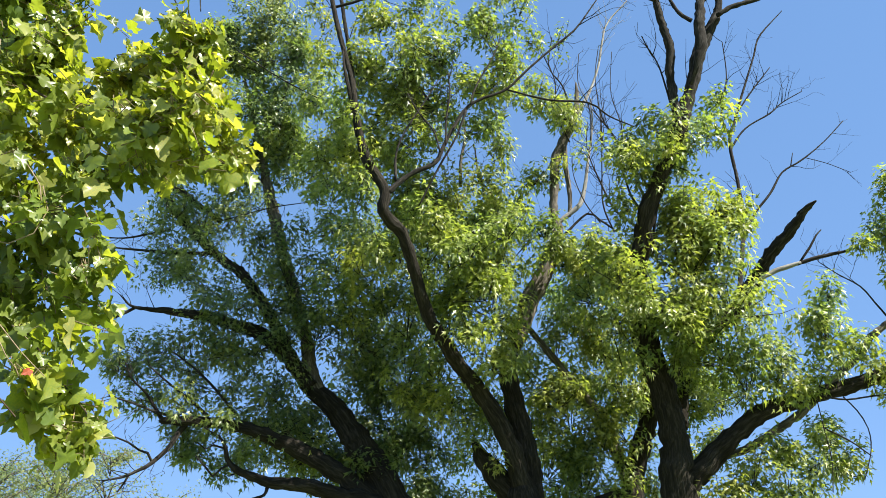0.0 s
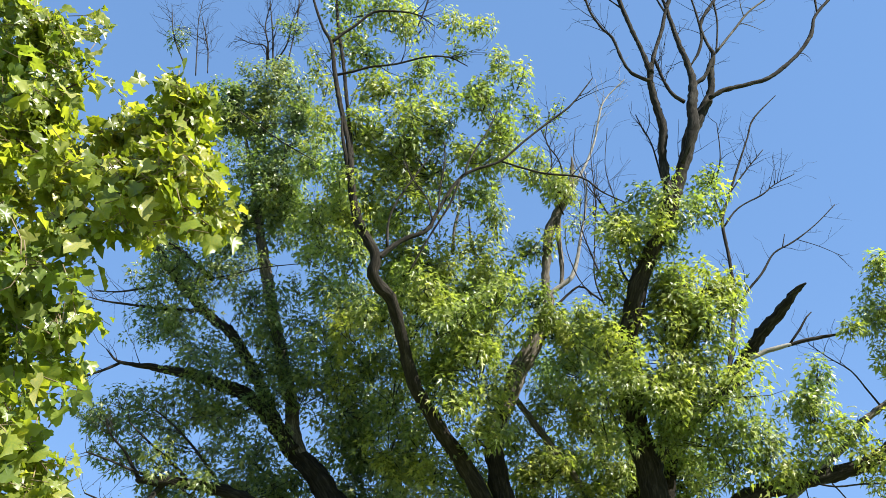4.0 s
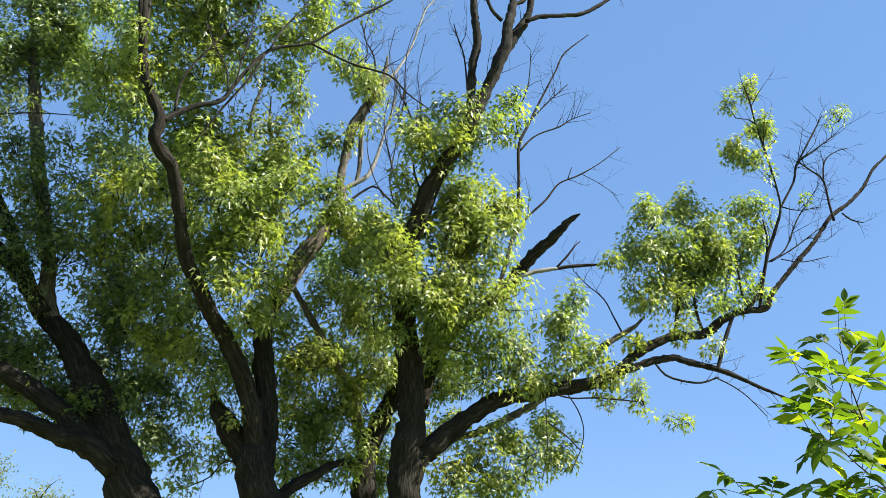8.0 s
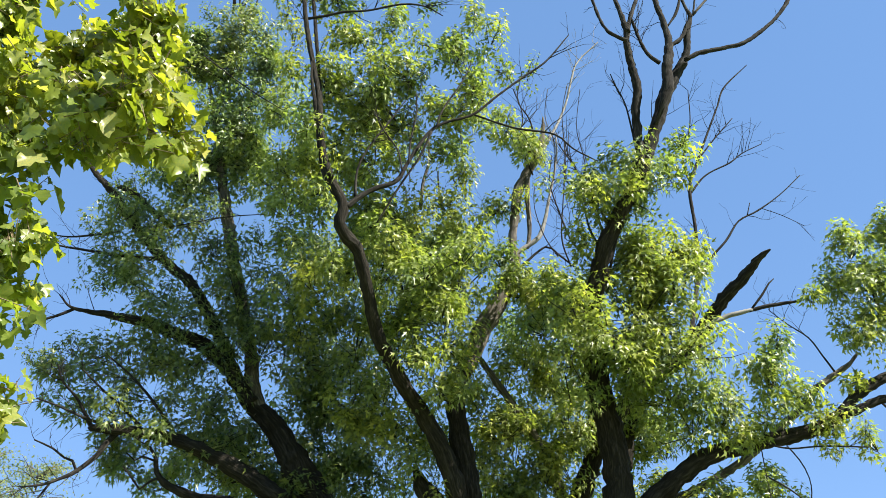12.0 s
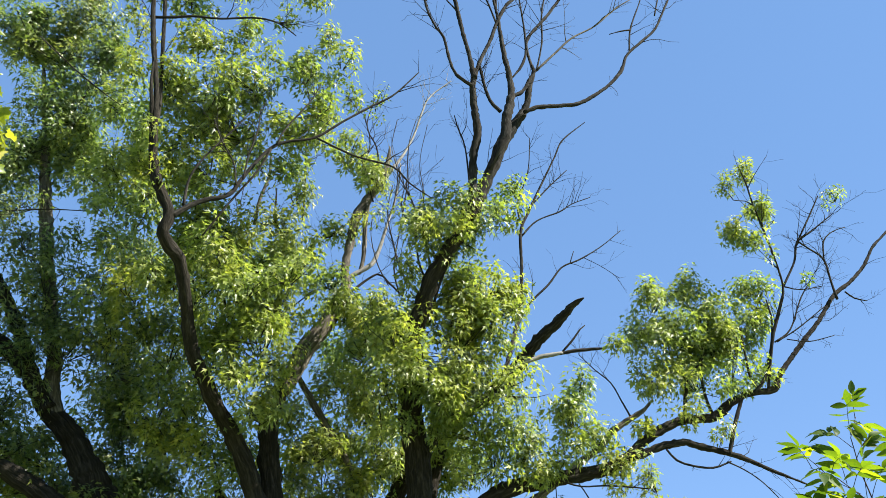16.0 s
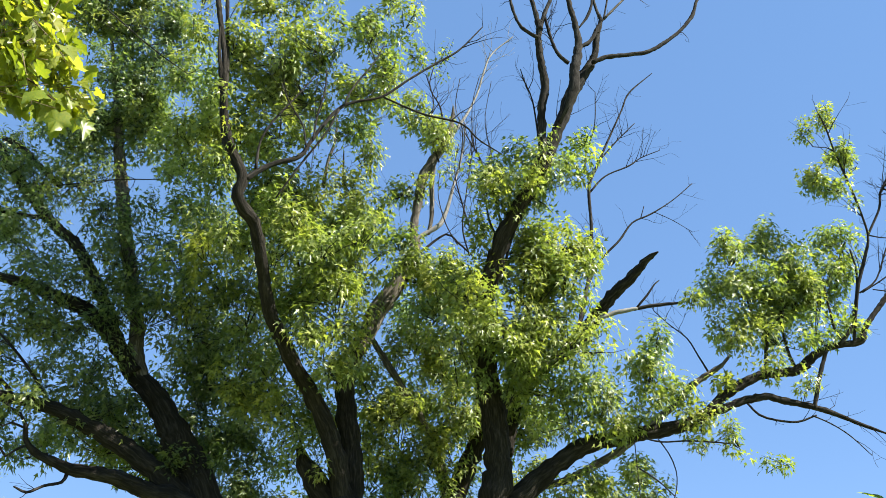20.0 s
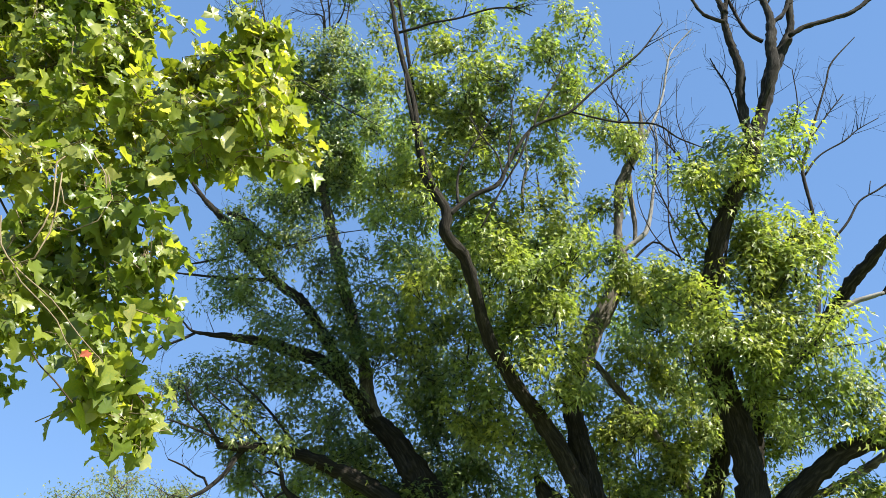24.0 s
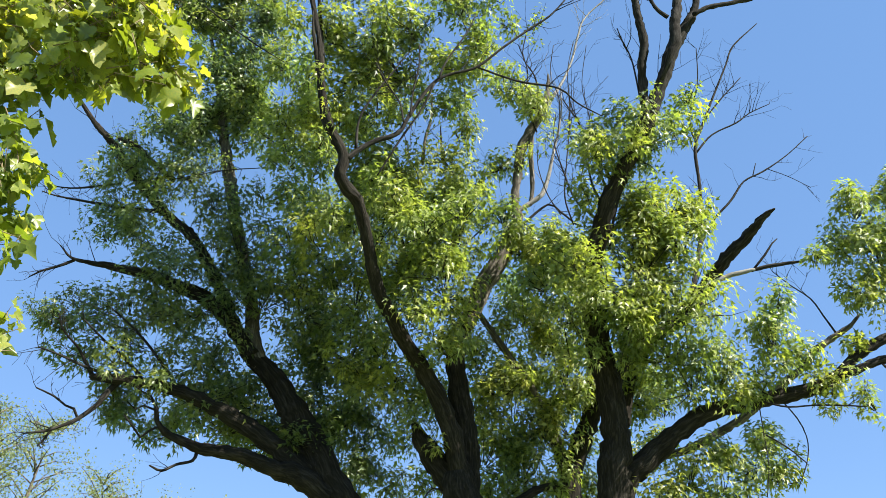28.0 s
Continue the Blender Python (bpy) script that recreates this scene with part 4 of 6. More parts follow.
limb(maple_c, "branch", 3, [(4.89, 12.2, 7.35, 0.042), (5.48, 12.8, 9.12, 0.037), (5.58, 12.8, 10.03, 0.032), (5.62, 12.8, 10.98, 0.033), (5.84, 12.8, 11.56, 0.028), (6.12, 12.8, 12.21, 0.023), (6.53, 12.8, 13.13, 0.018), (6.79, 12.8, 13.72, 0.018), (7.41, 12.8, 14.41, 0.009)])
limb(maple_c, "branch", 3, [(5.63, 12.8, 10.88, 0.022), (5.99, 12.8, 11.32, 0.017), (6.53, 12.8, 11.65, 0.017), (6.82, 12.8, 11.9, 0.012), (7.27, 12.8, 12.16, 0.009)])
limb(maple_c, "twig", 3, [(5.91, 12.8, 11.72, 0.017), (6.31, 12.8, 12.25, 0.015), (6.8, 12.8, 12.84, 0.009)])
limb(maple_c, "twig", 3, [(5.66, 12.8, 11.06, 0.017), (5.6, 12.8, 11.69, 0.017), (5.89, 12.8, 12.65, 0.012), (6, 12.8, 13.62, 0.009)])
limb(maple_c, "branch", 2, [(5.26, 12.6, 8.49, 0.025), (5.72, 12.9, 9.34, 0.021), (6.16, 12.9, 9.85, 0.022), (6.48, 12.9, 10.3, 0.017), (6.89, 12.9, 10.55, 0.017), (7.4, 12.9, 10.94, 0.011), (7.92, 12.9, 11.44, 0.009)])
limb(maple_c, "twig", 0, [(6.67, 12.9, 10.43, 0.011), (6.78, 12.9, 10.74, 0.008)])
limb(maple_c, "twig", 1, [(6.99, 12.9, 10.61, 0.008), (7.35, 12.9, 10.45, 0.007), (7.73, 12.9, 10.21, 0.006)])
limb(maple_c, "branch", 2, [(3.69, 9.7, 9.5, 0.017), (3.62, 9.65, 10.19, 0.013), (3.5, 9.62, 10.55, 0.013), (3.44, 9.6, 10.79, 0.009)])
limb(maple_c, "branch", 3, [(3.28, 10.8, 7.48, 0.021), (3.39, 10.55, 8.06, 0.021), (3.56, 10.35, 8.49, 0.017), (3.83, 10.15, 8.88, 0.017), (4.16, 10, 9.05, 0.013)])
limb(maple_c, "branch", 6, [(3.24, 10.3, 7.99, 0.021), (3.12, 10.41, 8.77, 0.017), (3.03, 10.47, 9.23, 0.013), (2.89, 10.53, 9.71, 0.013), (2.69, 10.6, 10.2, 0.009)])
limb(maple_c, "branch", 8, [(3.18, 10.6, 7.76, 0.025), (3.12, 11, 8.19, 0.022), (2.9, 11.1, 8.53, 0.018), (2.76, 11.22, 9.15, 0.014), (2.65, 11.37, 9.94, 0.009), (2.74, 11.5, 10.68, 0.007)])
limb(maple_c, "branch", 7, [(3.18, 10.4, 7.94, 0.021), (3.06, 10.53, 8.41, 0.017), (3.01, 10.68, 9.05, 0.013), (2.81, 10.85, 9.7, 0.009), (2.91, 11, 10.44, 0.007)])
limb(maple_d, "trunk", 0, [(3.1, 13.5, -0.3, 0.42), (3.1, 13.5, 1.4, 0.34), (2.99, 13.3, 3.61, 0.206), (2.9, 13.26, 4.21, 0.193), (2.93, 13.22, 4.74, 0.169), (3.08, 13.19, 5.13, 0.163), (3.26, 13.16, 5.58, 0.152), (3.37, 13.12, 6.04, 0.131), (3.38, 13.08, 6.7, 0.105), (3.27, 13.04, 7.32, 0.078), (3.13, 13, 8.06, 0.049)])
limb(maple_d, "limb", 1, [(2.9, 13.3, 4.66, 0.116), (2.78, 13.27, 5.11, 0.099), (2.54, 13.23, 5.76, 0.064), (2.72, 13.21, 5.96, 0.056), (2.87, 13.2, 6.12, 0.028)])
limb(maple_d, "limb", 1, [(3.75, 12.8, 5.44, 0.099), (3.85, 12.8, 5.93, 0.092), (3.99, 12.8, 6.55, 0.075), (4.13, 12.8, 7.31, 0.058), (4.23, 12.8, 8.22, 0.04)])
foliage(maple_a, (-3.68, 12.30, 11.39), 0.54, 0.54, 1.9)
foliage(maple_a, (-3.04, 12.30, 11.40), 0.55, 0.55, 1.9)
foliage(maple_a, (-3.50, 12.30, 10.28), 0.33, 0.43, 1.2)
foliage(maple_a, (-2.76, 12.30, 10.56), 0.44, 0.34, 1.2)
foliage(maple_a, (-2.88, 12.30, 8.78), 0.50, 0.27, 1.3)
foliage(maple_a, (-2.41, 12.30, 8.21), 0.54, 0.41, 1.3)
foliage(maple_a, (-2.82, 12.30, 7.83), 0.44, 0.44, 1.3)
foliage(maple_a, (-2.15, 12.30, 7.42), 0.53, 0.35, 1.3)
foliage(maple_a, (-4.29, 12.00, 13.75), 0.53, 0.65, 1.9, 45)
foliage(maple_a, (-3.49, 12.00, 14.27), 0.66, 0.54, 1.9, 45)
foliage(maple_a, (-3.48, 12.00, 13.03), 0.81, 0.52, 1.9, 45)
foliage(maple_a, (-2.74, 12.00, 13.29), 0.35, 0.58, 1.9, 45)
foliage(maple_a, (-3.59, 12.00, 11.97), 0.56, 0.61, 1.9, 45)
foliage(maple_a, (-3.04, 12.00, 12.22), 0.56, 0.56, 1.9, 45)
foliage(maple_a, (-4.19, 12.00, 10.60), 0.48, 0.53, 1.9, 45)
foliage(maple_a, (-3.56, 12.00, 10.83), 0.53, 0.48, 1.9)
foliage(maple_a, (-2.81, 12.00, 10.92), 0.48, 0.43, 1.6)
foliage(maple_a, (-4.44, 12.00, 9.46), 0.51, 0.36, 1.6)
foliage(maple_a, (-4.48, 12.00, 8.74), 0.50, 0.35, 1.5)
foliage(maple_a, (-3.72, 12.00, 9.54), 0.46, 0.36, 1.2)
foliage(maple_a, (-3.02, 12.00, 8.85), 0.59, 0.44, 1.3)
foliage(maple_a, (-2.23, 12.00, 9.10), 0.45, 0.45, 1.2)
foliage(maple_a, (-1.79, 12.00, 10.19), 0.41, 0.41, 1.1)
foliage(maple_a, (-1.73, 12.00, 9.14), 0.49, 0.35, 1.2)
foliage(maple_a, (-3.81, 12.00, 8.03), 0.67, 0.34, 1.9)
foliage(maple_a, (-2.54, 12.00, 8.09), 0.72, 0.52, 1.3)
foliage(maple_a, (-1.67, 12.00, 8.05), 0.52, 0.52, 1.3)
foliage(maple_a, (-4.73, 12.00, 8.18), 0.39, 0.24, 1.2)
foliage(maple_a, (-4.81, 12.00, 6.81), 0.51, 0.37, 1.5)
foliage(maple_a, (-4.07, 12.00, 6.88), 0.46, 0.41, 1.6)
foliage(maple_a, (-5.25, 12.00, 6.62), 0.37, 0.23, 1.4)
foliage(maple_a, (-3.18, 12.00, 6.96), 0.69, 0.46, 1.9)
foliage(maple_a, (-3.65, 12.00, 6.29), 0.54, 0.36, 1.5)
foliage(maple_a, (-2.72, 12.00, 6.17), 0.66, 0.40, 1.9)
foliage(maple_a, (-2.07, 12.00, 7.03), 0.50, 0.50, 1.9)
foliage(maple_a, (-1.33, 12.00, 7.00), 0.59, 0.59, 1.9)
foliage(maple_a, (-0.80, 12.00, 7.60), 0.46, 0.51, 1.9)
foliage(maple_a, (-1.12, 13.10, 6.78), 0.57, 0.53, 1.9)
foliage(maple_a, (-0.42, 12.00, 5.85), 0.43, 0.47, 1.9)
foliage(maple_a, (-4.91, 12.00, 6.13), 0.36, 0.22, 1.2)
foliage(maple_a, (-2.71, 12.20, 5.61), 0.78, 0.39, 1.9)
foliage(maple_a, (-2.11, 13.10, 5.82), 0.70, 0.51, 1.9)
foliage(maple_a, (-3.75, 12.20, 5.40), 0.52, 0.28, 1.8)
foliage(maple_a, (-3.16, 12.20, 5.00), 0.43, 0.21, 1.4)
foliage(maple_a, (-1.45, 13.10, 5.71), 0.51, 0.51, 1.9)
foliage(maple_a, (-0.80, 13.10, 5.42), 0.45, 0.37, 1.9)
foliage(maple_a, (-0.18, 12.20, 6.11), 0.35, 0.48, 1.6)
foliage(maple_a, (-4.18, 12.20, 5.82), 0.36, 0.18, 1.5)
foliage(maple_a, (-2.30, 12.20, 5.08), 0.51, 0.30, 1.9)
foliage(maple_a, (-1.70, 13.10, 5.16), 0.45, 0.31, 1.9)
foliage(maple_a, (-4.31, 12.20, 5.50), 0.26, 0.22, 1.4)
foliage(maple_a, (-1.10, 12.20, 4.81), 0.41, 0.25, 1.9)
foliage(maple_a, (-5.30, 12.20, 6.70), 0.45, 0.27, 1.4)
foliage(maple_a, (-4.84, 12.20, 7.00), 0.41, 0.27, 1.5)
foliage(maple_a, (-4.03, 12.20, 5.33), 0.34, 0.30, 1.8)
foliage(maple_a, (-3.56, 12.20, 5.07), 0.34, 0.21, 1.3)
foliage(maple_a, (-5.81, 12.20, 6.93), 0.14, 0.11, 1.2)
foliage(maple_a, (-4.83, 12.20, 6.22), 0.40, 0.31, 1.3)
foliage(maple_a, (-4.82, 12.20, 8.60), 0.48, 0.39, 1.3)
foliage(maple_a, (-5.20, 12.20, 9.41), 0.30, 0.35, 1.2)
foliage(maple_a, (-4.78, 12.20, 10.28), 0.41, 0.26, 1.4)
foliage(maple_a, (-3.81, 12.20, 10.56), 0.47, 0.52, 1.9)
foliage(maple_a, (-3.19, 12.20, 11.24), 0.53, 0.64, 1.9)
foliage(maple_a, (-3.64, 12.20, 9.56), 0.50, 0.40, 1.3)
foliage(maple_a, (-4.40, 12.00, 13.48), 0.66, 0.50, 1.9)
foliage(maple_a, (-3.52, 12.00, 13.81), 0.68, 0.51, 1.9)
foliage(maple_a, (-2.87, 12.00, 13.28), 0.56, 0.44, 1.9)
foliage(maple_a, (-5.02, 12.00, 13.86), 0.50, 0.39, 1.8)
foliage(maple_a, (-4.37, 12.00, 15.05), 0.16, 0.14, 1.5)
foliage(maple_a, (-4.05, 12.00, 14.22), 0.34, 0.29, 1.9)
foliage(maple_a, (-3.36, 12.00, 14.80), 0.30, 0.26, 1.6)
foliage(maple_a, (-3.33, 12.00, 16.04), 0.32, 0.27, 1.3)
foliage(maple_a, (-5.76, 12.00, 15.68), 0.30, 0.24, 1.2)
foliage(maple_a, (-2.68, 12.00, 13.97), 0.29, 0.34, 1.6)
foliage(maple_a, (-1.09, 13.20, 6.67), 0.51, 0.46, 1.9)
foliage(maple_a, (-0.77, 13.20, 5.83), 0.50, 0.50, 1.9)
foliage(maple_a, (-0.33, 13.20, 5.27), 0.40, 0.36, 1.9)
foliage(maple_a, (-0.43, 13.20, 4.68), 0.39, 0.35, 1.9)
foliage(maple_a, (-1.22, 13.20, 6.17), 0.41, 0.41, 1.9)
foliage(maple_a, (0.03, 13.20, 4.62), 0.39, 0.26, 1.6)
foliage(maple_a, (-2.38, 13.20, 5.96), 0.62, 0.40, 1.9)
foliage(maple_a, (-2.47, 13.20, 5.31), 0.43, 0.34, 1.9)
foliage(maple_a, (-1.84, 13.20, 5.36), 0.52, 0.39, 1.9)
foliage(maple_a, (-1.60, 13.20, 7.02), 0.46, 0.37, 1.9)
foliage(maple_a, (-0.44, 13.20, 5.96), 0.36, 0.45, 1.6)
foliage(maple_a, (-1.27, 13.20, 7.59), 0.43, 0.43, 1.9)
foliage(maple_a, (-0.10, 13.20, 5.99), 0.23, 0.37, 1.5)
foliage(maple_a, (-0.56, 13.20, 4.24), 0.26, 0.21, 1.5)
foliage(maple_a, (-1.77, 13.20, 6.60), 0.36, 0.36, 1.9)
foliage(maple_a, (-2.81, 12.60, 11.99), 0.46, 0.46, 1.6)
foliage(maple_a, (-2.29, 12.60, 11.23), 0.50, 0.44, 1.6)
foliage(maple_a, (-1.31, 12.60, 9.09), 0.51, 0.51, 1.3)
foliage(maple_a, (-0.90, 12.60, 8.83), 0.40, 0.60, 1.9)
foliage(maple_a, (-1.37, 12.60, 10.62), 0.32, 0.65, 1.5)
foliage(maple_a, (-2.16, 12.60, 7.96), 0.49, 0.39, 1.3)
foliage(maple_a, (-0.67, 12.60, 7.07), 0.47, 0.47, 1.9)
foliage(maple_a, (-3.61, 13.60, 5.57), 0.41, 0.41, 2.2)
foliage(maple_a, (-2.98, 13.60, 5.81), 0.46, 0.41, 2.2)
foliage(maple_a, (-2.10, 13.60, 5.31), 0.41, 0.36, 2.2)
foliage(maple_a, (-0.97, 13.60, 5.38), 0.37, 0.42, 2.2)
foliage(maple_a, (-0.70, 13.60, 5.99), 0.38, 0.43, 2.2)
foliage(maple_a, (-0.27, 13.60, 4.87), 0.37, 0.37, 1.9)
foliage(maple_a, (-1.04, 13.60, 4.73), 0.32, 0.32, 1.9)
foliage(maple_a, (-4.54, 11.50, 9.24), 0.34, 0.29, 1.4)
foliage(maple_a, (-4.01, 11.50, 8.41), 0.38, 0.33, 1.4)
foliage(maple_a, (-3.29, 11.50, 7.42), 0.36, 0.36, 1.4)
foliage(maple_a, (-3.36, 11.50, 6.63), 0.35, 0.26, 1.2)
foliage(maple_b, (1.95, 12.30, 11.98), 0.31, 0.46, 2.8)
foliage(maple_b, (2.52, 12.30, 11.54), 0.35, 0.39, 2.8)
foliage(maple_b, (1.86, 12.30, 10.15), 0.27, 0.21, 2.8)
foliage(maple_b, (2.22, 12.30, 10.31), 0.16, 0.10, 2.8)
foliage(maple_b, (2.20, 12.40, 8.42), 0.49, 0.41, 2.0)
foliage(maple_b, (2.79, 12.40, 8.56), 0.45, 0.35, 2.0)
foliage(maple_b, (2.53, 12.40, 7.96), 0.58, 0.34, 2.0)
foliage(maple_b, (3.13, 12.40, 7.76), 0.39, 0.39, 2.0)
foliage(maple_b, (2.27, 13.20, 7.49), 0.40, 0.45, 1.8)
foliage(maple_b, (2.75, 13.20, 7.00), 0.35, 0.59, 1.8)
foliage(maple_b, (2.35, 13.20, 6.43), 0.34, 0.43, 1.6)
foliage(maple_b, (2.03, 13.20, 5.70), 0.52, 0.56, 2.0)
foliage(maple_b, (2.36, 13.20, 4.97), 0.55, 0.41, 2.0)
foliage(maple_b, (1.68, 13.20, 6.36), 0.43, 0.43, 2.0)
foliage(maple_b, (1.90, 13.20, 5.03), 0.41, 0.55, 2.0)
foliage(maple_b, (1.78, 13.20, 4.39), 0.36, 0.36, 2.0)
foliage(maple_b, (2.78, 13.20, 5.67), 0.28, 0.38, 1.5)
foliage(maple_b, (2.50, 13.20, 4.35), 0.54, 0.22, 2.0)
foliage(maple_b, (1.48, 13.20, 5.65), 0.32, 0.56, 2.0)
foliage(maple_b, (-0.09, 11.00, 8.61), 0.39, 0.39, 2.0)
foliage(maple_b, (0.45, 11.00, 8.38), 0.61, 0.48, 2.6)
foliage(maple_b, (1.00, 11.00, 7.66), 0.51, 0.55, 2.6)
foliage(maple_b, (0.32, 11.00, 7.46), 0.63, 0.59, 2.6)
foliage(maple_b, (0.84, 11.00, 6.87), 0.58, 0.49, 2.4)
foliage(maple_b, (0.20, 11.00, 6.60), 0.32, 0.52, 2.0)
foliage(maple_b, (0.75, 11.00, 6.05), 0.48, 0.44, 2.0)
foliage(maple_b, (1.04, 11.00, 8.48), 0.31, 0.44, 2.0)
foliage(maple_b, (-0.17, 11.00, 7.78), 0.29, 0.59, 2.0)
foliage(maple_b, (1.04, 10.80, 9.66), 0.24, 0.50, 1.8)
foliage(maple_b, (1.31, 10.80, 8.72), 0.25, 0.28, 1.8)
foliage(maple_b, (0.89, 10.80, 9.02), 0.31, 0.31, 1.8)
foliage(maple_b, (0.44, 10.80, 9.10), 0.35, 0.31, 1.6)
foliage(maple_b, (-0.60, 10.00, 10.00), 0.59, 0.47, 2.0)
foliage(maple_b, (0.12, 10.00, 10.16), 0.60, 0.52, 2.0)
foliage(maple_b, (0.96, 10.00, 10.36), 0.49, 0.40, 2.0)
foliage(maple_b, (-0.25, 10.00, 9.30), 0.50, 0.37, 2.0)
foliage(maple_b, (0.54, 10.00, 9.47), 0.42, 0.34, 1.5)
foliage(maple_b, (-0.85, 10.00, 10.51), 0.52, 0.34, 1.6)
foliage(maple_b, (1.03, 10.00, 9.58), 0.24, 0.30, 1.5)
foliage(maple_b, (1.27, 10.00, 10.79), 0.27, 0.27, 1.3)
foliage(maple_b, (1.78, 10.00, 11.29), 0.28, 0.23, 1.1)
foliage(maple_b, (2.16, 10.00, 11.20), 0.19, 0.19, 1.1)
foliage(maple_b, (-1.08, 9.60, 10.53), 0.40, 0.48, 1.8, 45)
foliage(maple_b, (-0.39, 9.60, 10.52), 0.53, 0.44, 2.0, 45)
foliage(maple_b, (0.29, 9.60, 10.76), 0.54, 0.45, 2.0, 45)
foliage(maple_b, (0.98, 9.60, 11.14), 0.46, 0.46, 1.6, 45)
foliage(maple_b, (1.52, 9.60, 11.51), 0.28, 0.33, 1.5, 45)
foliage(maple_b, (1.35, 9.60, 12.04), 0.27, 0.29, 1.6, 45)
foliage(maple_b, (0.58, 9.60, 11.47), 0.47, 0.23, 1.6, 45)
foliage(maple_b, (-0.63, 9.60, 11.66), 0.56, 0.42, 1.8)
foliage(maple_b, (-0.02, 9.60, 11.92), 0.28, 0.38, 1.6)
foliage(maple_b, (-1.07, 9.60, 12.73), 0.58, 0.44, 1.6)
foliage(maple_b, (-0.55, 9.60, 13.16), 0.40, 0.40, 1.6)
foliage(maple_b, (-1.83, 9.60, 12.28), 0.21, 0.38, 1.2)
foliage(maple_b, (-1.40, 9.60, 13.61), 0.50, 0.40, 1.6)
foliage(maple_b, (-0.84, 9.60, 13.91), 0.51, 0.26, 1.6)
foliage(maple_b, (0.28, 9.60, 13.26), 0.26, 0.26, 1.6)
foliage(maple_b, (0.91, 9.60, 13.00), 0.26, 0.20, 1.6)
foliage(maple_b, (0.54, 9.60, 12.62), 0.20, 0.18, 1.6)
foliage(maple_b, (-0.14, 9.60, 13.09), 0.24, 0.40, 1.2)
foliage(maple_b, (-1.68, 9.60, 11.46), 0.18, 0.27, 1.6)
foliage(maple_b, (-1.58, 9.60, 10.70), 0.22, 0.35, 1.2)
foliage(maple_b, (1.21, 9.60, 10.41), 0.31, 0.27, 1.5)
foliage(maple_b, (0.71, 9.60, 9.97), 0.35, 0.26, 1.3)
foliage(maple_b, (-1.73, 11.50, 10.48), 0.42, 0.42, 2.0)
foliage(maple_b, (-1.84, 11.50, 9.69), 0.41, 0.32, 1.4)
foliage(maple_b, (-1.43, 11.50, 9.83), 0.32, 0.37, 1.4)
foliage(maple_b, (-1.73, 11.50, 8.71), 0.44, 0.22, 1.0)
foliage(maple_b, (-1.22, 11.50, 8.22), 0.44, 0.39, 1.4)
foliage(maple_b, (-1.69, 11.50, 7.74), 0.47, 0.34, 1.4)
foliage(maple_b, (-0.92, 11.50, 7.46), 0.30, 0.38, 1.0)
foliage(maple_b, (-0.49, 11.50, 6.85), 0.29, 0.50, 2.0)
foliage(maple_b, (-1.33, 11.50, 7.11), 0.46, 0.37, 1.4)
foliage(maple_b, (-0.04, 11.50, 6.08), 0.29, 0.41, 2.0)
foliage(maple_b, (-0.50, 11.50, 6.03), 0.40, 0.40, 2.0)
foliage(maple_b, (-0.30, 12.80, 7.94), 0.38, 0.57, 2.0)
foliage(maple_b, (-0.24, 12.80, 7.00), 0.37, 0.46, 2.0)
foliage(maple_b, (0.37, 12.80, 5.89), 0.36, 0.45, 1.6)
foliage(maple_b, (0.71, 12.80, 5.93), 0.32, 0.45, 2.0)
foliage(maple_b, (1.82, 12.80, 6.03), 0.46, 0.46, 2.0)
foliage(maple_b, (1.53, 12.80, 4.89), 0.40, 0.53, 2.0)
foliage(maple_b, (2.08, 12.80, 4.58), 0.44, 0.35, 2.0)
foliage(maple_b, (2.47, 12.80, 5.33), 0.41, 0.45, 2.0)
foliage(maple_b, (2.71, 12.80, 4.45), 0.35, 0.35, 2.0)
foliage(maple_b, (2.88, 12.80, 6.14), 0.38, 0.47, 2.0)
foliage(maple_b, (2.88, 12.80, 5.37), 0.27, 0.37, 2.0)
foliage(maple_b, (1.61, 12.80, 4.12), 0.26, 0.34, 1.6)
foliage(maple_b, (-0.51, 10.60, 7.77), 0.28, 0.32, 1.6)
foliage(maple_b, (-0.95, 10.60, 7.88), 0.28, 0.28, 1.1)
foliage(maple_b, (-1.23, 10.60, 9.82), 0.39, 0.39, 2.0)
foliage(maple_b, (-0.89, 10.60, 9.56), 0.26, 0.43, 2.0)
foliage(maple_b, (-1.49, 10.60, 10.58), 0.36, 0.36, 2.0)
foliage(maple_b, (-0.39, 10.60, 9.01), 0.38, 0.30, 2.0)
foliage(maple_b, (0.14, 10.60, 8.79), 0.43, 0.26, 2.0)
foliage(maple_b, (-0.60, 10.60, 8.34), 0.21, 0.33, 1.5)
foliage(maple_b, (-0.31, 10.60, 8.00), 0.25, 0.33, 2.0)
foliage(maple_b, (0.13, 12.00, 5.86), 0.34, 0.38, 1.8)
foliage(maple_b, (0.54, 12.00, 5.28), 0.23, 0.29, 1.5)
foliage(maple_b, (0.19, 12.00, 5.25), 0.21, 0.33, 1.3)
foliage(maple_b, (0.82, 12.00, 4.96), 0.16, 0.33, 1.2)
foliage(maple_b, (2.16, 13.40, 8.02), 0.51, 0.41, 2.0)
foliage(maple_b, (1.93, 13.40, 7.10), 0.40, 0.40, 2.0)
foliage(maple_b, (2.52, 13.40, 7.16), 0.40, 0.40, 2.0)
foliage(maple_b, (2.86, 13.40, 6.56), 0.40, 0.50, 2.0)
foliage(maple_b, (2.19, 13.40, 6.28), 0.39, 0.39, 2.0)
foliage(maple_b, (-1.77, 10.80, 9.76), 0.39, 0.35, 1.6)
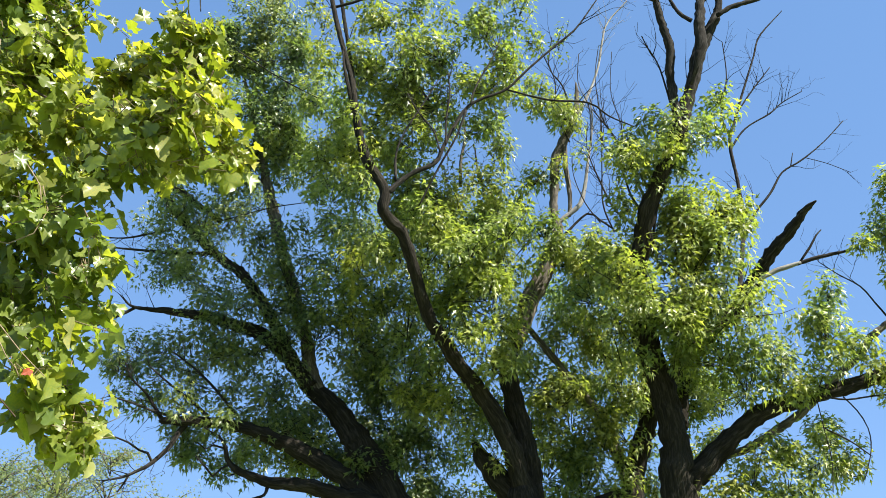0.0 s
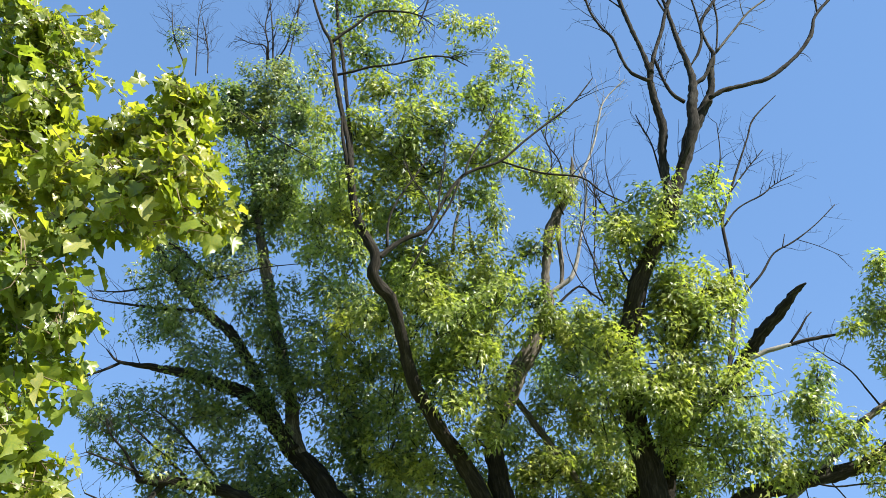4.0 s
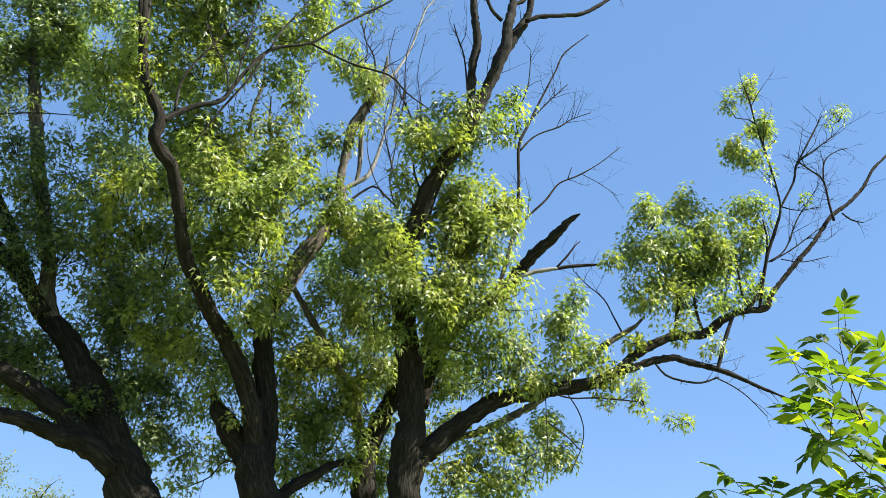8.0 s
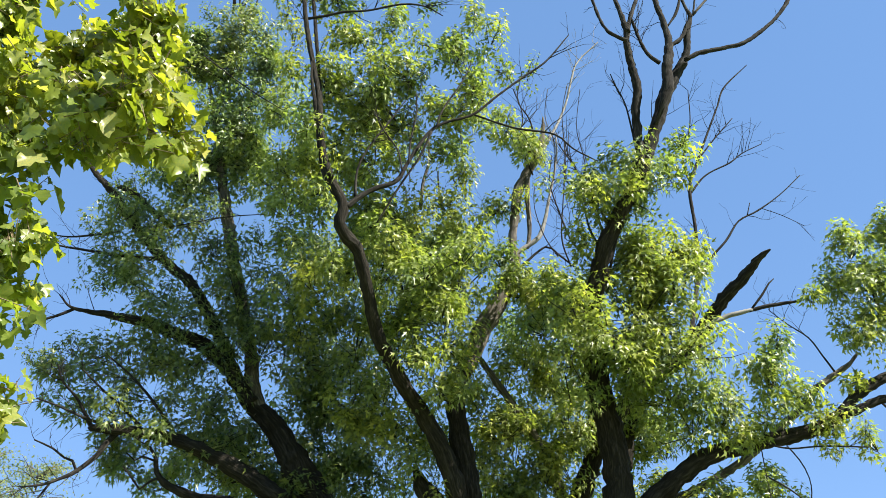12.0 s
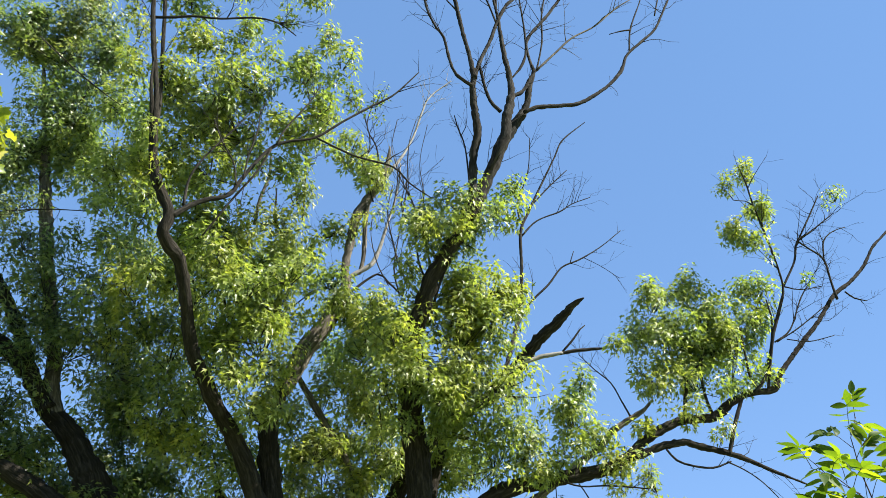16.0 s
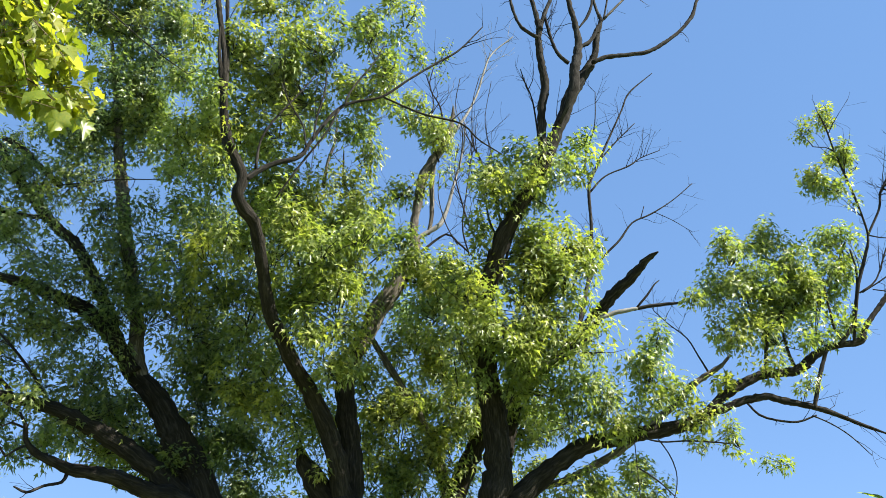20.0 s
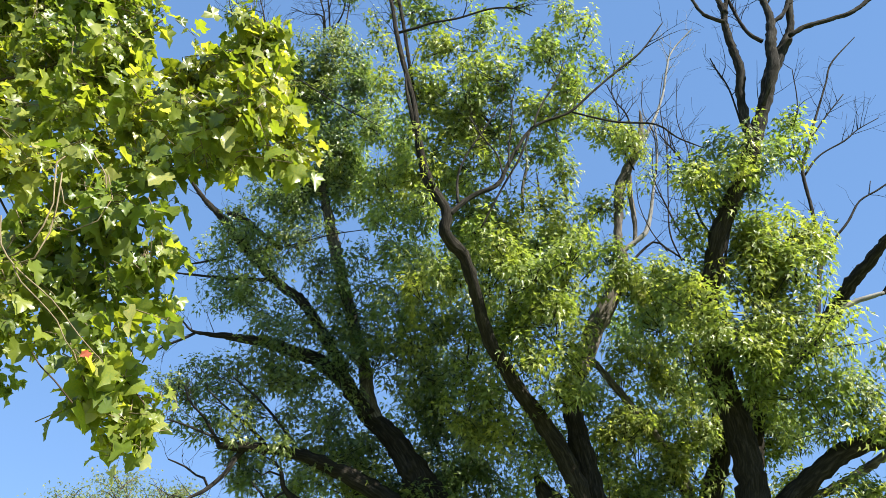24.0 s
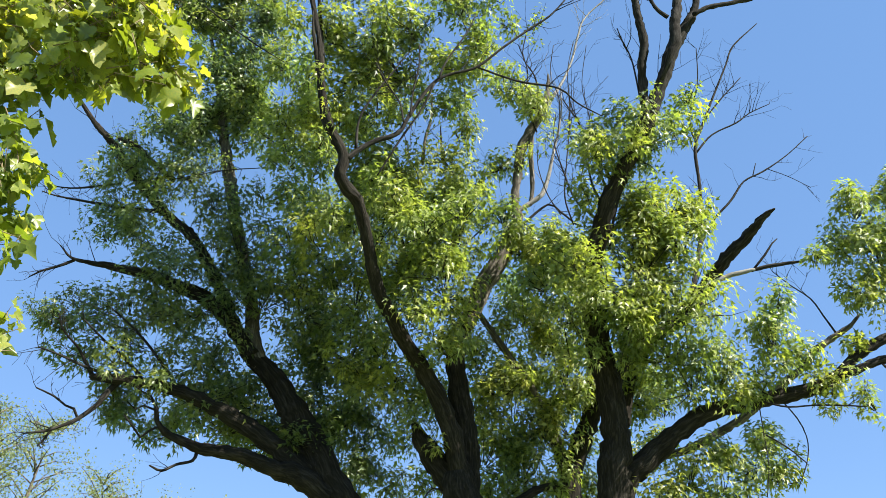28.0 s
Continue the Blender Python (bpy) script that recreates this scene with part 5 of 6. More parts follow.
foliage(maple_b, (-1.68, 10.80, 8.91), 0.38, 0.38, 1.1)
foliage(maple_b, (-1.28, 10.80, 8.67), 0.29, 0.34, 1.1)
foliage(maple_b, (-1.35, 10.80, 8.05), 0.41, 0.33, 1.1)
foliage(maple_b, (-1.48, 10.80, 7.54), 0.40, 0.28, 1.1)
foliage(maple_b, (-0.97, 10.80, 7.43), 0.28, 0.32, 1.1)
foliage(maple_b, (-0.62, 10.80, 9.89), 0.45, 0.45, 1.6)
foliage(maple_b, (-0.51, 10.80, 8.71), 0.30, 0.34, 1.6)
foliage(maple_b, (-0.10, 10.80, 9.05), 0.39, 0.35, 1.8)
foliage(maple_b, (0.42, 10.80, 8.61), 0.39, 0.30, 1.8)
foliage(maple_b, (-0.03, 10.80, 10.02), 0.36, 0.36, 1.6)
foliage(maple_b, (-0.22, 10.80, 10.82), 0.47, 0.37, 1.6)
foliage(maple_b, (0.85, 12.20, 9.23), 0.59, 0.59, 1.6)
foliage(maple_b, (0.61, 12.20, 8.07), 0.56, 0.56, 1.6)
foliage(maple_b, (2.57, 12.20, 8.36), 0.44, 0.34, 1.6)
foliage(maple_b, (2.98, 12.20, 8.08), 0.44, 0.34, 1.6)
foliage(maple_b, (1.34, 13.20, 6.95), 0.44, 0.44, 2.0)
foliage(maple_b, (0.74, 13.20, 6.47), 0.38, 0.38, 2.0)
foliage(maple_b, (-0.69, 8.50, 8.09), 0.10, 0.15, 1.5)
foliage(maple_b, (-0.89, 8.50, 8.74), 0.11, 0.17, 1.5)
foliage(maple_b, (-0.76, 8.50, 7.51), 0.08, 0.09, 1.5)
foliage(maple_b, (0.17, 13.60, 4.26), 0.36, 0.31, 1.4)
foliage(maple_b, (0.66, 13.60, 4.65), 0.37, 0.37, 1.6)
foliage(maple_b, (0.29, 13.60, 5.47), 0.33, 0.42, 1.6)
foliage(maple_c, (3.38, 10.90, 8.17), 0.49, 0.45, 2.4)
foliage(maple_c, (4.22, 10.90, 8.41), 0.74, 0.51, 2.4)
foliage(maple_c, (4.35, 10.90, 7.59), 0.43, 0.54, 2.4)
foliage(maple_c, (3.75, 10.90, 7.30), 0.66, 0.70, 2.4)
foliage(maple_c, (4.29, 10.90, 6.69), 0.65, 0.56, 2.4)
foliage(maple_c, (3.23, 10.90, 6.71), 0.51, 0.47, 2.4)
foliage(maple_c, (2.77, 10.90, 7.37), 0.43, 0.39, 2.4)
foliage(maple_c, (4.03, 10.90, 7.85), 0.72, 0.54, 2.4)
foliage(maple_c, (3.18, 10.10, 8.99), 0.35, 0.28, 2.0)
foliage(maple_c, (3.59, 10.10, 9.35), 0.36, 0.34, 2.0)
foliage(maple_c, (4.24, 10.10, 9.36), 0.41, 0.32, 1.8)
foliage(maple_c, (4.54, 10.10, 9.82), 0.20, 0.23, 2.0)
foliage(maple_c, (2.96, 10.10, 8.90), 0.33, 0.17, 2.0)
foliage(maple_c, (3.54, 10.10, 8.79), 0.35, 0.31, 2.0)
foliage(maple_c, (2.90, 10.10, 8.06), 0.24, 0.27, 2.0)
foliage(maple_c, (3.81, 10.10, 8.90), 0.40, 0.26, 2.0)
foliage(maple_c, (3.28, 10.10, 8.38), 0.34, 0.26, 2.0)
foliage(maple_c, (2.30, 10.10, 8.99), 0.10, 0.09, 1.0)
foliage(maple_c, (4.16, 11.40, 6.13), 0.74, 0.48, 2.0)
foliage(maple_c, (4.71, 11.40, 6.29), 0.40, 0.40, 2.0)
foliage(maple_c, (4.42, 11.40, 5.65), 0.52, 0.34, 2.0)
foliage(maple_c, (3.88, 11.40, 6.58), 0.53, 0.53, 2.0)
foliage(maple_c, (5.84, 11.60, 6.48), 0.44, 0.46, 2.0)
foliage(maple_c, (5.97, 11.60, 7.00), 0.24, 0.24, 2.0)
foliage(maple_c, (5.66, 11.60, 5.98), 0.45, 0.32, 2.0)
foliage(maple_c, (6.21, 11.60, 6.23), 0.28, 0.32, 2.0)
foliage(maple_c, (6.52, 11.60, 5.82), 0.36, 0.32, 2.0)
foliage(maple_c, (5.05, 11.60, 6.25), 0.27, 0.27, 1.4)
foliage(maple_c, (4.90, 11.60, 5.81), 0.35, 0.27, 1.3)
foliage(maple_c, (5.22, 11.60, 5.75), 0.35, 0.27, 2.0)
foliage(maple_c, (4.44, 13.00, 5.85), 0.48, 0.53, 2.0)
foliage(maple_c, (4.20, 13.00, 5.15), 0.47, 0.38, 2.0)
foliage(maple_c, (3.99, 13.00, 6.11), 0.48, 0.48, 2.0)
foliage(maple_c, (4.40, 12.00, 4.46), 0.47, 0.39, 2.0)
foliage(maple_c, (4.84, 12.00, 4.32), 0.39, 0.39, 2.0)
foliage(maple_c, (4.00, 12.00, 4.11), 0.42, 0.34, 2.0)
foliage(maple_c, (4.48, 12.00, 3.85), 0.50, 0.33, 2.0)
foliage(maple_c, (5.20, 12.00, 4.26), 0.24, 0.30, 1.6)
foliage(maple_c, (5.13, 12.00, 4.82), 0.26, 0.22, 2.0)
foliage(maple_c, (5.62, 12.00, 5.12), 0.25, 0.20, 2.0)
foliage(maple_c, (5.77, 12.00, 4.51), 0.23, 0.21, 2.0)
foliage(maple_c, (5.41, 12.00, 4.75), 0.19, 0.16, 2.0)
foliage(maple_c, (4.77, 12.00, 4.84), 0.35, 0.22, 2.0)
foliage(maple_c, (7.02, 11.40, 5.40), 0.19, 0.29, 1.6)
foliage(maple_c, (7.62, 11.40, 5.19), 0.18, 0.13, 2.2)
foliage(maple_c, (7.52, 11.50, 8.75), 0.43, 0.46, 2.2)
foliage(maple_c, (8.15, 11.50, 9.26), 0.36, 0.31, 2.4)
foliage(maple_c, (7.18, 11.50, 8.18), 0.30, 0.35, 1.8)
foliage(maple_c, (7.83, 11.50, 8.16), 0.65, 0.55, 3.1)
foliage(maple_c, (8.52, 11.50, 8.72), 0.46, 0.46, 2.9)
foliage(maple_c, (7.40, 11.50, 7.34), 0.43, 0.39, 2.4)
foliage(maple_c, (8.09, 11.50, 7.31), 0.59, 0.39, 1.8)
foliage(maple_c, (9.03, 11.50, 8.04), 0.46, 0.61, 2.0)
foliage(maple_c, (9.43, 11.50, 8.67), 0.47, 0.36, 2.4)
foliage(maple_c, (9.80, 11.50, 9.33), 0.48, 0.30, 2.4)
foliage(maple_c, (8.80, 11.50, 7.40), 0.35, 0.30, 1.8)
foliage(maple_c, (9.53, 11.50, 7.70), 0.25, 0.35, 1.8)
foliage(maple_c, (6.77, 11.50, 7.85), 0.34, 0.12, 1.7)
foliage(maple_c, (7.84, 11.50, 6.71), 0.48, 0.17, 1.4)
foliage(maple_c, (6.94, 11.50, 6.51), 0.24, 0.26, 1.6)
foliage(maple_c, (8.47, 11.50, 8.02), 0.40, 0.50, 2.9)
foliage(maple_c, (8.38, 11.50, 6.46), 0.19, 0.19, 1.6)
foliage(maple_c, (9.52, 10.80, 11.78), 0.15, 0.13, 2.0, 45)
foliage(maple_c, (9.75, 10.80, 11.57), 0.19, 0.26, 2.0, 45)
foliage(maple_c, (9.16, 10.80, 11.26), 0.15, 0.15, 2.0, 45)
foliage(maple_c, (9.76, 10.80, 10.80), 0.30, 0.18, 2.0, 45)
foliage(maple_c, (9.11, 10.80, 10.20), 0.33, 0.14, 2.0, 45)
foliage(maple_c, (9.42, 10.80, 10.00), 0.23, 0.15, 2.0, 45)
foliage(maple_c, (10.10, 10.80, 10.69), 0.19, 0.14, 2.0, 45)
foliage(maple_c, (9.69, 10.80, 9.70), 0.12, 0.08, 2.0)
foliage(maple_c, (11.59, 10.80, 11.32), 0.19, 0.17, 2.0)
foliage(maple_c, (10.43, 10.80, 9.32), 0.09, 0.08, 2.0)
foliage(maple_c, (9.14, 10.80, 10.36), 0.21, 0.13, 2.0)
foliage(maple_c, (2.57, 11.00, 6.53), 0.34, 0.50, 2.0)
foliage(maple_c, (2.38, 11.00, 6.98), 0.43, 0.34, 2.0)
foliage(maple_c, (3.25, 13.90, 4.92), 0.23, 0.49, 2.0)
foliage(maple_c, (3.20, 13.90, 4.35), 0.23, 0.38, 2.0)
foliage(maple_c, (3.40, 13.90, 5.38), 0.20, 0.40, 2.0)
foliage(maple_c, (3.30, 13.90, 4.54), 0.21, 0.38, 2.0)
foliage(maple_c, (3.99, 13.00, 6.52), 0.49, 0.54, 2.0)
foliage(maple_c, (3.08, 13.00, 6.74), 0.44, 0.59, 1.6)
foliage(maple_c, (3.21, 13.00, 6.04), 0.38, 0.48, 1.6)
foliage(maple_c, (3.42, 9.60, 8.59), 0.30, 0.25, 2.0)
foliage(maple_c, (2.93, 9.80, 8.50), 0.25, 0.22, 2.0)
foliage(maple_c, (2.67, 10.20, 6.84), 0.37, 0.30, 2.0)
foliage(maple_c, (3.07, 10.20, 6.67), 0.37, 0.29, 2.0)
foliage(maple_c, (3.44, 10.70, 6.27), 0.35, 0.38, 2.0)
foliage(maple_c, (3.60, 9.30, 8.95), 0.15, 0.18, 2.0)
foliage(maple_b, (1.94, 11.70, 8.22), 0.43, 0.28, 2.0)
foliage(maple_b, (2.43, 11.70, 7.90), 0.37, 0.31, 2.0)
foliage(maple_b, (1.48, 11.70, 8.68), 0.21, 0.34, 2.0)
foliage(maple_b, (2.48, 11.90, 11.21), 0.29, 0.32, 2.0)
foliage(maple_a, (-4.01, 11.70, 7.40), 0.37, 0.24, 1.6)
foliage(maple_a, (-3.44, 11.70, 7.08), 0.38, 0.25, 1.6)
foliage(maple_a, (-2.86, 11.70, 6.81), 0.36, 0.27, 1.6)
foliage(maple_a, (-3.77, 11.40, 5.74), 0.32, 0.23, 1.6)
foliage(maple_a, (-3.21, 11.40, 5.47), 0.33, 0.23, 1.6)
foliage(maple_a, (-4.71, 11.70, 9.74), 0.35, 0.26, 1.5)
foliage(maple_a, (-4.12, 11.80, 9.13), 0.40, 0.32, 1.6)
foliage(maple_b, (-2.10, 11.50, 11.70), 0.45, 0.64, 1.9)
foliage(maple_b, (-2.08, 11.60, 10.04), 0.42, 0.50, 1.3)
foliage(maple_b, (-1.62, 11.40, 10.62), 0.30, 0.50, 1.7)
foliage(maple_c, (5.53, 12.00, 4.96), 0.23, 0.20, 1.8)
foliage(maple_c, (5.72, 12.00, 4.51), 0.21, 0.21, 1.8)
foliage(maple_c, (5.92, 11.90, 4.85), 0.12, 0.16, 1.6)
foliage(maple_c, (5.22, 12.00, 4.60), 0.21, 0.23, 1.8)
foliage(maple_c, (6.47, 11.60, 5.35), 0.16, 0.14, 1.8)
foliage(maple_c, (2.84, 10.90, 6.15), 0.23, 0.35, 1.6)
foliage(maple_c, (3.50, 11.20, 5.99), 0.25, 0.34, 1.6)
foliage(maple_b, (-0.19, 10.00, 8.15), 0.30, 0.25, 2.0)
foliage(maple_b, (0.17, 10.00, 7.73), 0.36, 0.31, 2.0)
foliage(maple_b, (-0.02, 10.10, 7.30), 0.25, 0.32, 1.8)
foliage(maple_b, (0.56, 10.20, 7.41), 0.39, 0.36, 2.0)
foliage(maple_b, (0.79, 10.30, 6.77), 0.37, 0.33, 1.8)
foliage(maple_b, (1.08, 10.30, 7.74), 0.28, 0.37, 1.8)
foliage(maple_b, (-0.79, 10.20, 7.47), 0.23, 0.28, 1.6)
foliage(maple_b, (-1.05, 10.40, 7.32), 0.26, 0.26, 1.6)
foliage(maple_b, (0.47, 10.40, 6.35), 0.31, 0.31, 1.6)
foliage(maple_b, (1.79, 11.60, 8.48), 0.30, 0.39, 1.8)
foliage(maple_b, (1.21, 11.60, 6.85), 0.26, 0.31, 1.6)
foliage(maple_b, (1.03, 11.40, 6.23), 0.25, 0.25, 1.5)


# ---- the sycamore branch close by ----
sycamore = tagged(new("sycamore_tree"), "sycamore with large bright green lobed leaves on tan twigs", "tree")
sycamore.location = (-6.2, 3.6, 0)
LOBES = [(0, 0, 0), (0.20, -0.13, 0.02), (0.36, -0.08, 0.04), (0.50, 0.06, 0.07), (0.44, 0.20, 0.05), (0.60, 0.40, 0.10), (0.47, 0.46, 0.06), (0.30, 0.50, 0.02), (0.27, 0.70, 0.02), (0.13, 0.80, -0.03), (0.0, 1.0, -0.12)]
SYC_BLADE = np.array(LOBES + [(-x, y, z) for x, y, z in LOBES[-2:0:-1]] + [(0, 0.34, -0.07)])
SYC_TRIS = np.array([(k, (k + 1) % 20, 20) for k in range(20)])


def bent(template, rng, amount):
    t = template.copy()
    t[:, 2] += amount * rng.uniform(-1, 1) * t[:, 0] ** 2 * 1.5 - amount * abs(rng.uniform(0.3, 1)) * t[:, 1] ** 2 + 0.06 * rng.normal(size=len(t))
    t[:, 0] *= rng.uniform(0.85, 1.1)
    return t


SYC_LEAVES = []


SYC_STALKS = []


def sycamore_clump(x, y, z, wide, high):
    rng = np.random.default_rng(int(abs(x * 7919 + z * 104729)) % 1000003)
    count = max(3, int(wide * high * 3.14 * 135))
    knots = sprays(rng, np.array((x, y, z)), np.array((wide, 0.34, high)) * 0.98, count, -0.3)
    for k in knots:
        along = unit(np.array((0.5, -0.1, -0.25)) + rng.normal(size=3) * 0.5)
        SYC_STALKS.append([(*(k - along * 0.16), 0.004), (*k, 0.003), (*(k + along * 0.13), 0.002)])
        for n in range(7):
            at = k + along * rng.uniform(-0.13, 0.13)
            out = unit(rng.normal(size=3) * 0.8 + along * 0.3 + np.array((0.15, -0.1, -0.15)))
            h = at + out * rng.uniform(0.03, 0.10)
            tip = unit(out * 0.6 + rng.normal(size=3) * 0.35 + np.array((0.1, 0, -0.55)))
            up = unit(rng.normal(size=3) * 0.5 + np.array((0.4, -0.2, 0.55)))
            SYC_LEAVES.append((h, tip, up, rng.choice((rng.uniform(0.10, 0.16), rng.uniform(0.05, 0.10), rng.uniform(0.04, 0.075)))))
            if n % 3 == 0:
                SYC_STALKS.append([(*at, 0.0016), (*((at + h) / 2 + np.array((0, 0, 0.012))), 0.0013), (*h, 0.001)])


sycamore_clump(-4.16, 4.50, 7.47, 0.43, 0.43)
sycamore_clump(-3.40, 4.50, 7.28, 0.41, 0.41)
sycamore_clump(-2.77, 4.50, 6.98, 0.35, 0.40)
sycamore_clump(-2.44, 4.50, 6.49, 0.21, 0.26)
sycamore_clump(-3.83, 4.50, 6.40, 0.39, 0.34)
sycamore_clump(-3.14, 4.50, 6.26, 0.38, 0.33)
sycamore_clump(-2.46, 4.50, 5.93, 0.36, 0.29)
sycamore_clump(-1.86, 4.50, 5.81, 0.29, 0.24)
sycamore_clump(-1.41, 4.50, 5.96, 0.24, 0.18)
sycamore_clump(-1.18, 4.50, 5.51, 0.13, 0.19)
sycamore_clump(-1.53, 4.50, 5.41, 0.30, 0.23)
sycamore_clump(-1.02, 4.50, 5.01, 0.13, 0.18)
sycamore_clump(-1.31, 4.50, 4.96, 0.22, 0.18)
sycamore_clump(-1.85, 4.50, 5.15, 0.31, 0.23)
sycamore_clump(-2.43, 4.50, 5.30, 0.32, 0.24)
sycamore_clump(-3.10, 4.50, 5.47, 0.38, 0.18)
sycamore_clump(-2.73, 4.30, 4.75, 0.28, 0.18)
sycamore_clump(-2.18, 4.30, 4.62, 0.27, 0.17)
sycamore_clump(-1.72, 4.30, 4.60, 0.23, 0.15)
sycamore_clump(-1.40, 4.30, 4.62, 0.17, 0.09)
sycamore_clump(-0.96, 4.30, 4.58, 0.06, 0.07)
sycamore_clump(-1.87, 4.30, 4.27, 0.20, 0.18)
sycamore_clump(-2.34, 4.30, 4.20, 0.26, 0.21)
sycamore_clump(-1.50, 4.30, 4.05, 0.07, 0.11)
sycamore_clump(-2.02, 4.30, 3.84, 0.21, 0.16)
sycamore_clump(-1.65, 4.30, 3.80, 0.16, 0.17)
sycamore_clump(-2.35, 4.30, 3.76, 0.18, 0.14)
sycamore_clump(-1.76, 4.30, 3.48, 0.15, 0.10)
sycamore_clump(-1.55, 4.30, 3.53, 0.08, 0.08)
sycamore_clump(-1.65, 4.30, 3.24, 0.15, 0.11)
sycamore_clump(-1.45, 4.30, 3.09, 0.13, 0.11)
sycamore_clump(-1.53, 4.30, 2.94, 0.11, 0.08)
sycamore_clump(-1.31, 4.30, 3.05, 0.07, 0.05)
sycamore_clump(-4.28, 5.40, 5.76, 0.31, 0.23)
sycamore_clump(-4.09, 5.40, 4.97, 0.27, 0.24)
sycamore_clump(-3.96, 5.40, 4.22, 0.23, 0.21)
sycamore_clump(-3.41, 5.40, 3.79, 0.15, 0.13)
sycamore_clump(-3.77, 5.40, 3.78, 0.15, 0.15)
sycamore_clump(-3.56, 5.40, 4.63, 0.21, 0.16)
sycamore_clump(-3.88, 5.40, 4.46, 0.19, 0.19)
sycamore_clump(-4.85, 5.40, 5.35, 0.31, 0.82)
sycamore_clump(-5.51, 5.40, 7.16, 0.36, 1.18)
sycamore_clump(-4.80, 4.80, 8.22, 0.41, 0.41)
sycamore_clump(-3.95, 4.80, 7.28, 0.43, 0.43)
sycamore_clump(-3.26, 4.80, 6.90, 0.36, 0.36)
sycamore_clump(-3.64, 4.80, 6.16, 0.40, 0.25)
sycamore_clump(-2.29, 4.80, 5.79, 0.28, 0.23)
sycamore_clump(-2.93, 4.80, 5.91, 0.33, 0.24)
sycamore_clump(-1.80, 4.80, 5.47, 0.24, 0.22)
sycamore_clump(-2.71, 4.60, 4.18, 0.23, 0.19)
sycamore_clump(-2.32, 4.60, 3.97, 0.19, 0.17)
sycamore_clump(-2.11, 4.60, 3.71, 0.15, 0.13)
sycamore_clump(-2.90, 4.60, 3.94, 0.19, 0.19)
sycamore_clump(-1.98, 4.60, 4.10, 0.19, 0.19)
sycamore_clump(-2.21, 4.30, 3.49, 0.16, 0.11)
sycamore_clump(-2.22, 4.30, 3.27, 0.07, 0.08)
sycamore_clump(-1.82, 4.30, 3.09, 0.10, 0.07)
sycamore_clump(-1.67, 4.30, 3.00, 0.10, 0.06)
sycamore_clump(-1.45, 4.30, 2.96, 0.09, 0.07)
sycamore_clump(-1.64, 4.30, 3.22, 0.15, 0.12)
sycamore_clump(-1.27, 4.30, 5.74, 0.24, 0.24)
sycamore_clump(-1.10, 4.30, 5.18, 0.19, 0.19)
sycamore_clump(-1.20, 4.30, 4.85, 0.16, 0.18)
sycamore_clump(-1.56, 4.30, 4.97, 0.22, 0.18)


def finish_sycamore():
    rng = np.random.default_rng(5)
    order = sorted(SYC_LEAVES, key=lambda s: -s[3] - 0.05 * s[0][0])
    kinds = []
    for k in range(6):
        me = bpy.data.meshes.new("leaf")
        me.from_pydata([tuple(v) for v in bent(SYC_BLADE, rng, 0.3)], [], [tuple(int(i) for i in t) for t in SYC_TRIS])
        me.materials.append(SYCAMORE_LEAF_LOOSE)
        me.shade_smooth()
        kinds.append(me)
    for i, (h, tip, up, size) in enumerate(order[:300]):
        ob = new("leaf", kinds[i % 6])
        across = unit(np.cross(tip, up))
        face = np.cross(across, tip)
        ob.parent = sycamore
        ob.matrix_local = posed(across, tip, face, size, np.array(h) - np.array(sycamore.location))
    rest = order[300:]
    groups = [[], [], [], []]
    for i, s in enumerate(rest):
        groups[i % 4].append(s)
    allv, allt, n = [], [], 0
    for g in groups:
        h, tip, up = (np.array([s[k] for s in g]) for k in range(3))
        v, t = blades(bent(SYC_BLADE, rng, 0.35), SYC_TRIS, h, tip, up, np.array([s[3] for s in g]))
        allv.append(v)
        allt.append(t + n)
        n += len(v)
    triangles_object("leaves", np.vstack(allv), np.vstack(allt), SYCAMORE_LEAF, sycamore, "", "stuff")
    tv, tf = [], []
    for pts in SYC_STALKS:
        v, f, _ = tube(pts, 4, 1.0, 0, len(tv))
        tv += v
        tf += f
    mesh_object("stalk_spray", tv, tf, TAN, sycamore, "", "stuff")


finish_sycamore()
red_leaf = new("leaf", bpy.data.meshes.new("red_leaf"))
red_leaf.data.from_pydata([tuple(v) for v in SYC_BLADE], [], [tuple(int(i) for i in t) for t in SYC_TRIS])
red_leaf.data.materials.append(RED_LEAF)
red_leaf.parent = sycamore
red_leaf.matrix_local = posed(np.array((0.8, 0.0, -0.6)), np.array((-0.55, -0.4, -0.73)), np.array((-0.24, 0.91, -0.32)), 0.05, np.array((-1.487, 3.766, 3.112)) - np.array(sycamore.location))
tagged(red_leaf, "small withered red sycamore leaf")
limb(sycamore, "trunk", 0, [(-6.2, 3.6, -0.3, 0.42), (-6.15, 3.65, 1.5, 0.36), (-6.1, 3.7, 3.5, 0.32), (-6, 3.8, 5.5, 0.26), (-5.9, 3.9, 7.5, 0.16)], GREY)
limb(sycamore, "limb", 0, [(-6.05, 3.7, 4.4, 0.1), (-4.6, 4.1, 4.9, 0.06), (-4.222, 4.6, 5.861, 0.0215), (-3.718, 4.6, 5.801, 0.0141), (-3.159, 4.6, 5.66, 0.0091)], GREY)
limb(sycamore, "limb", 0, [(-6.05, 3.7, 4.5, 0.1), (-4.4, 4.3, 4.9, 0.05), (-4.234, 4.6, 5.743, 0.019), (-3.493, 4.55, 5.871, 0.014), (-2.917, 4.5, 5.961, 0.0115), (-2.364, 4.5, 6.219, 0.007), (-2.189, 4.5, 6.372, 0.0047)], STEM)
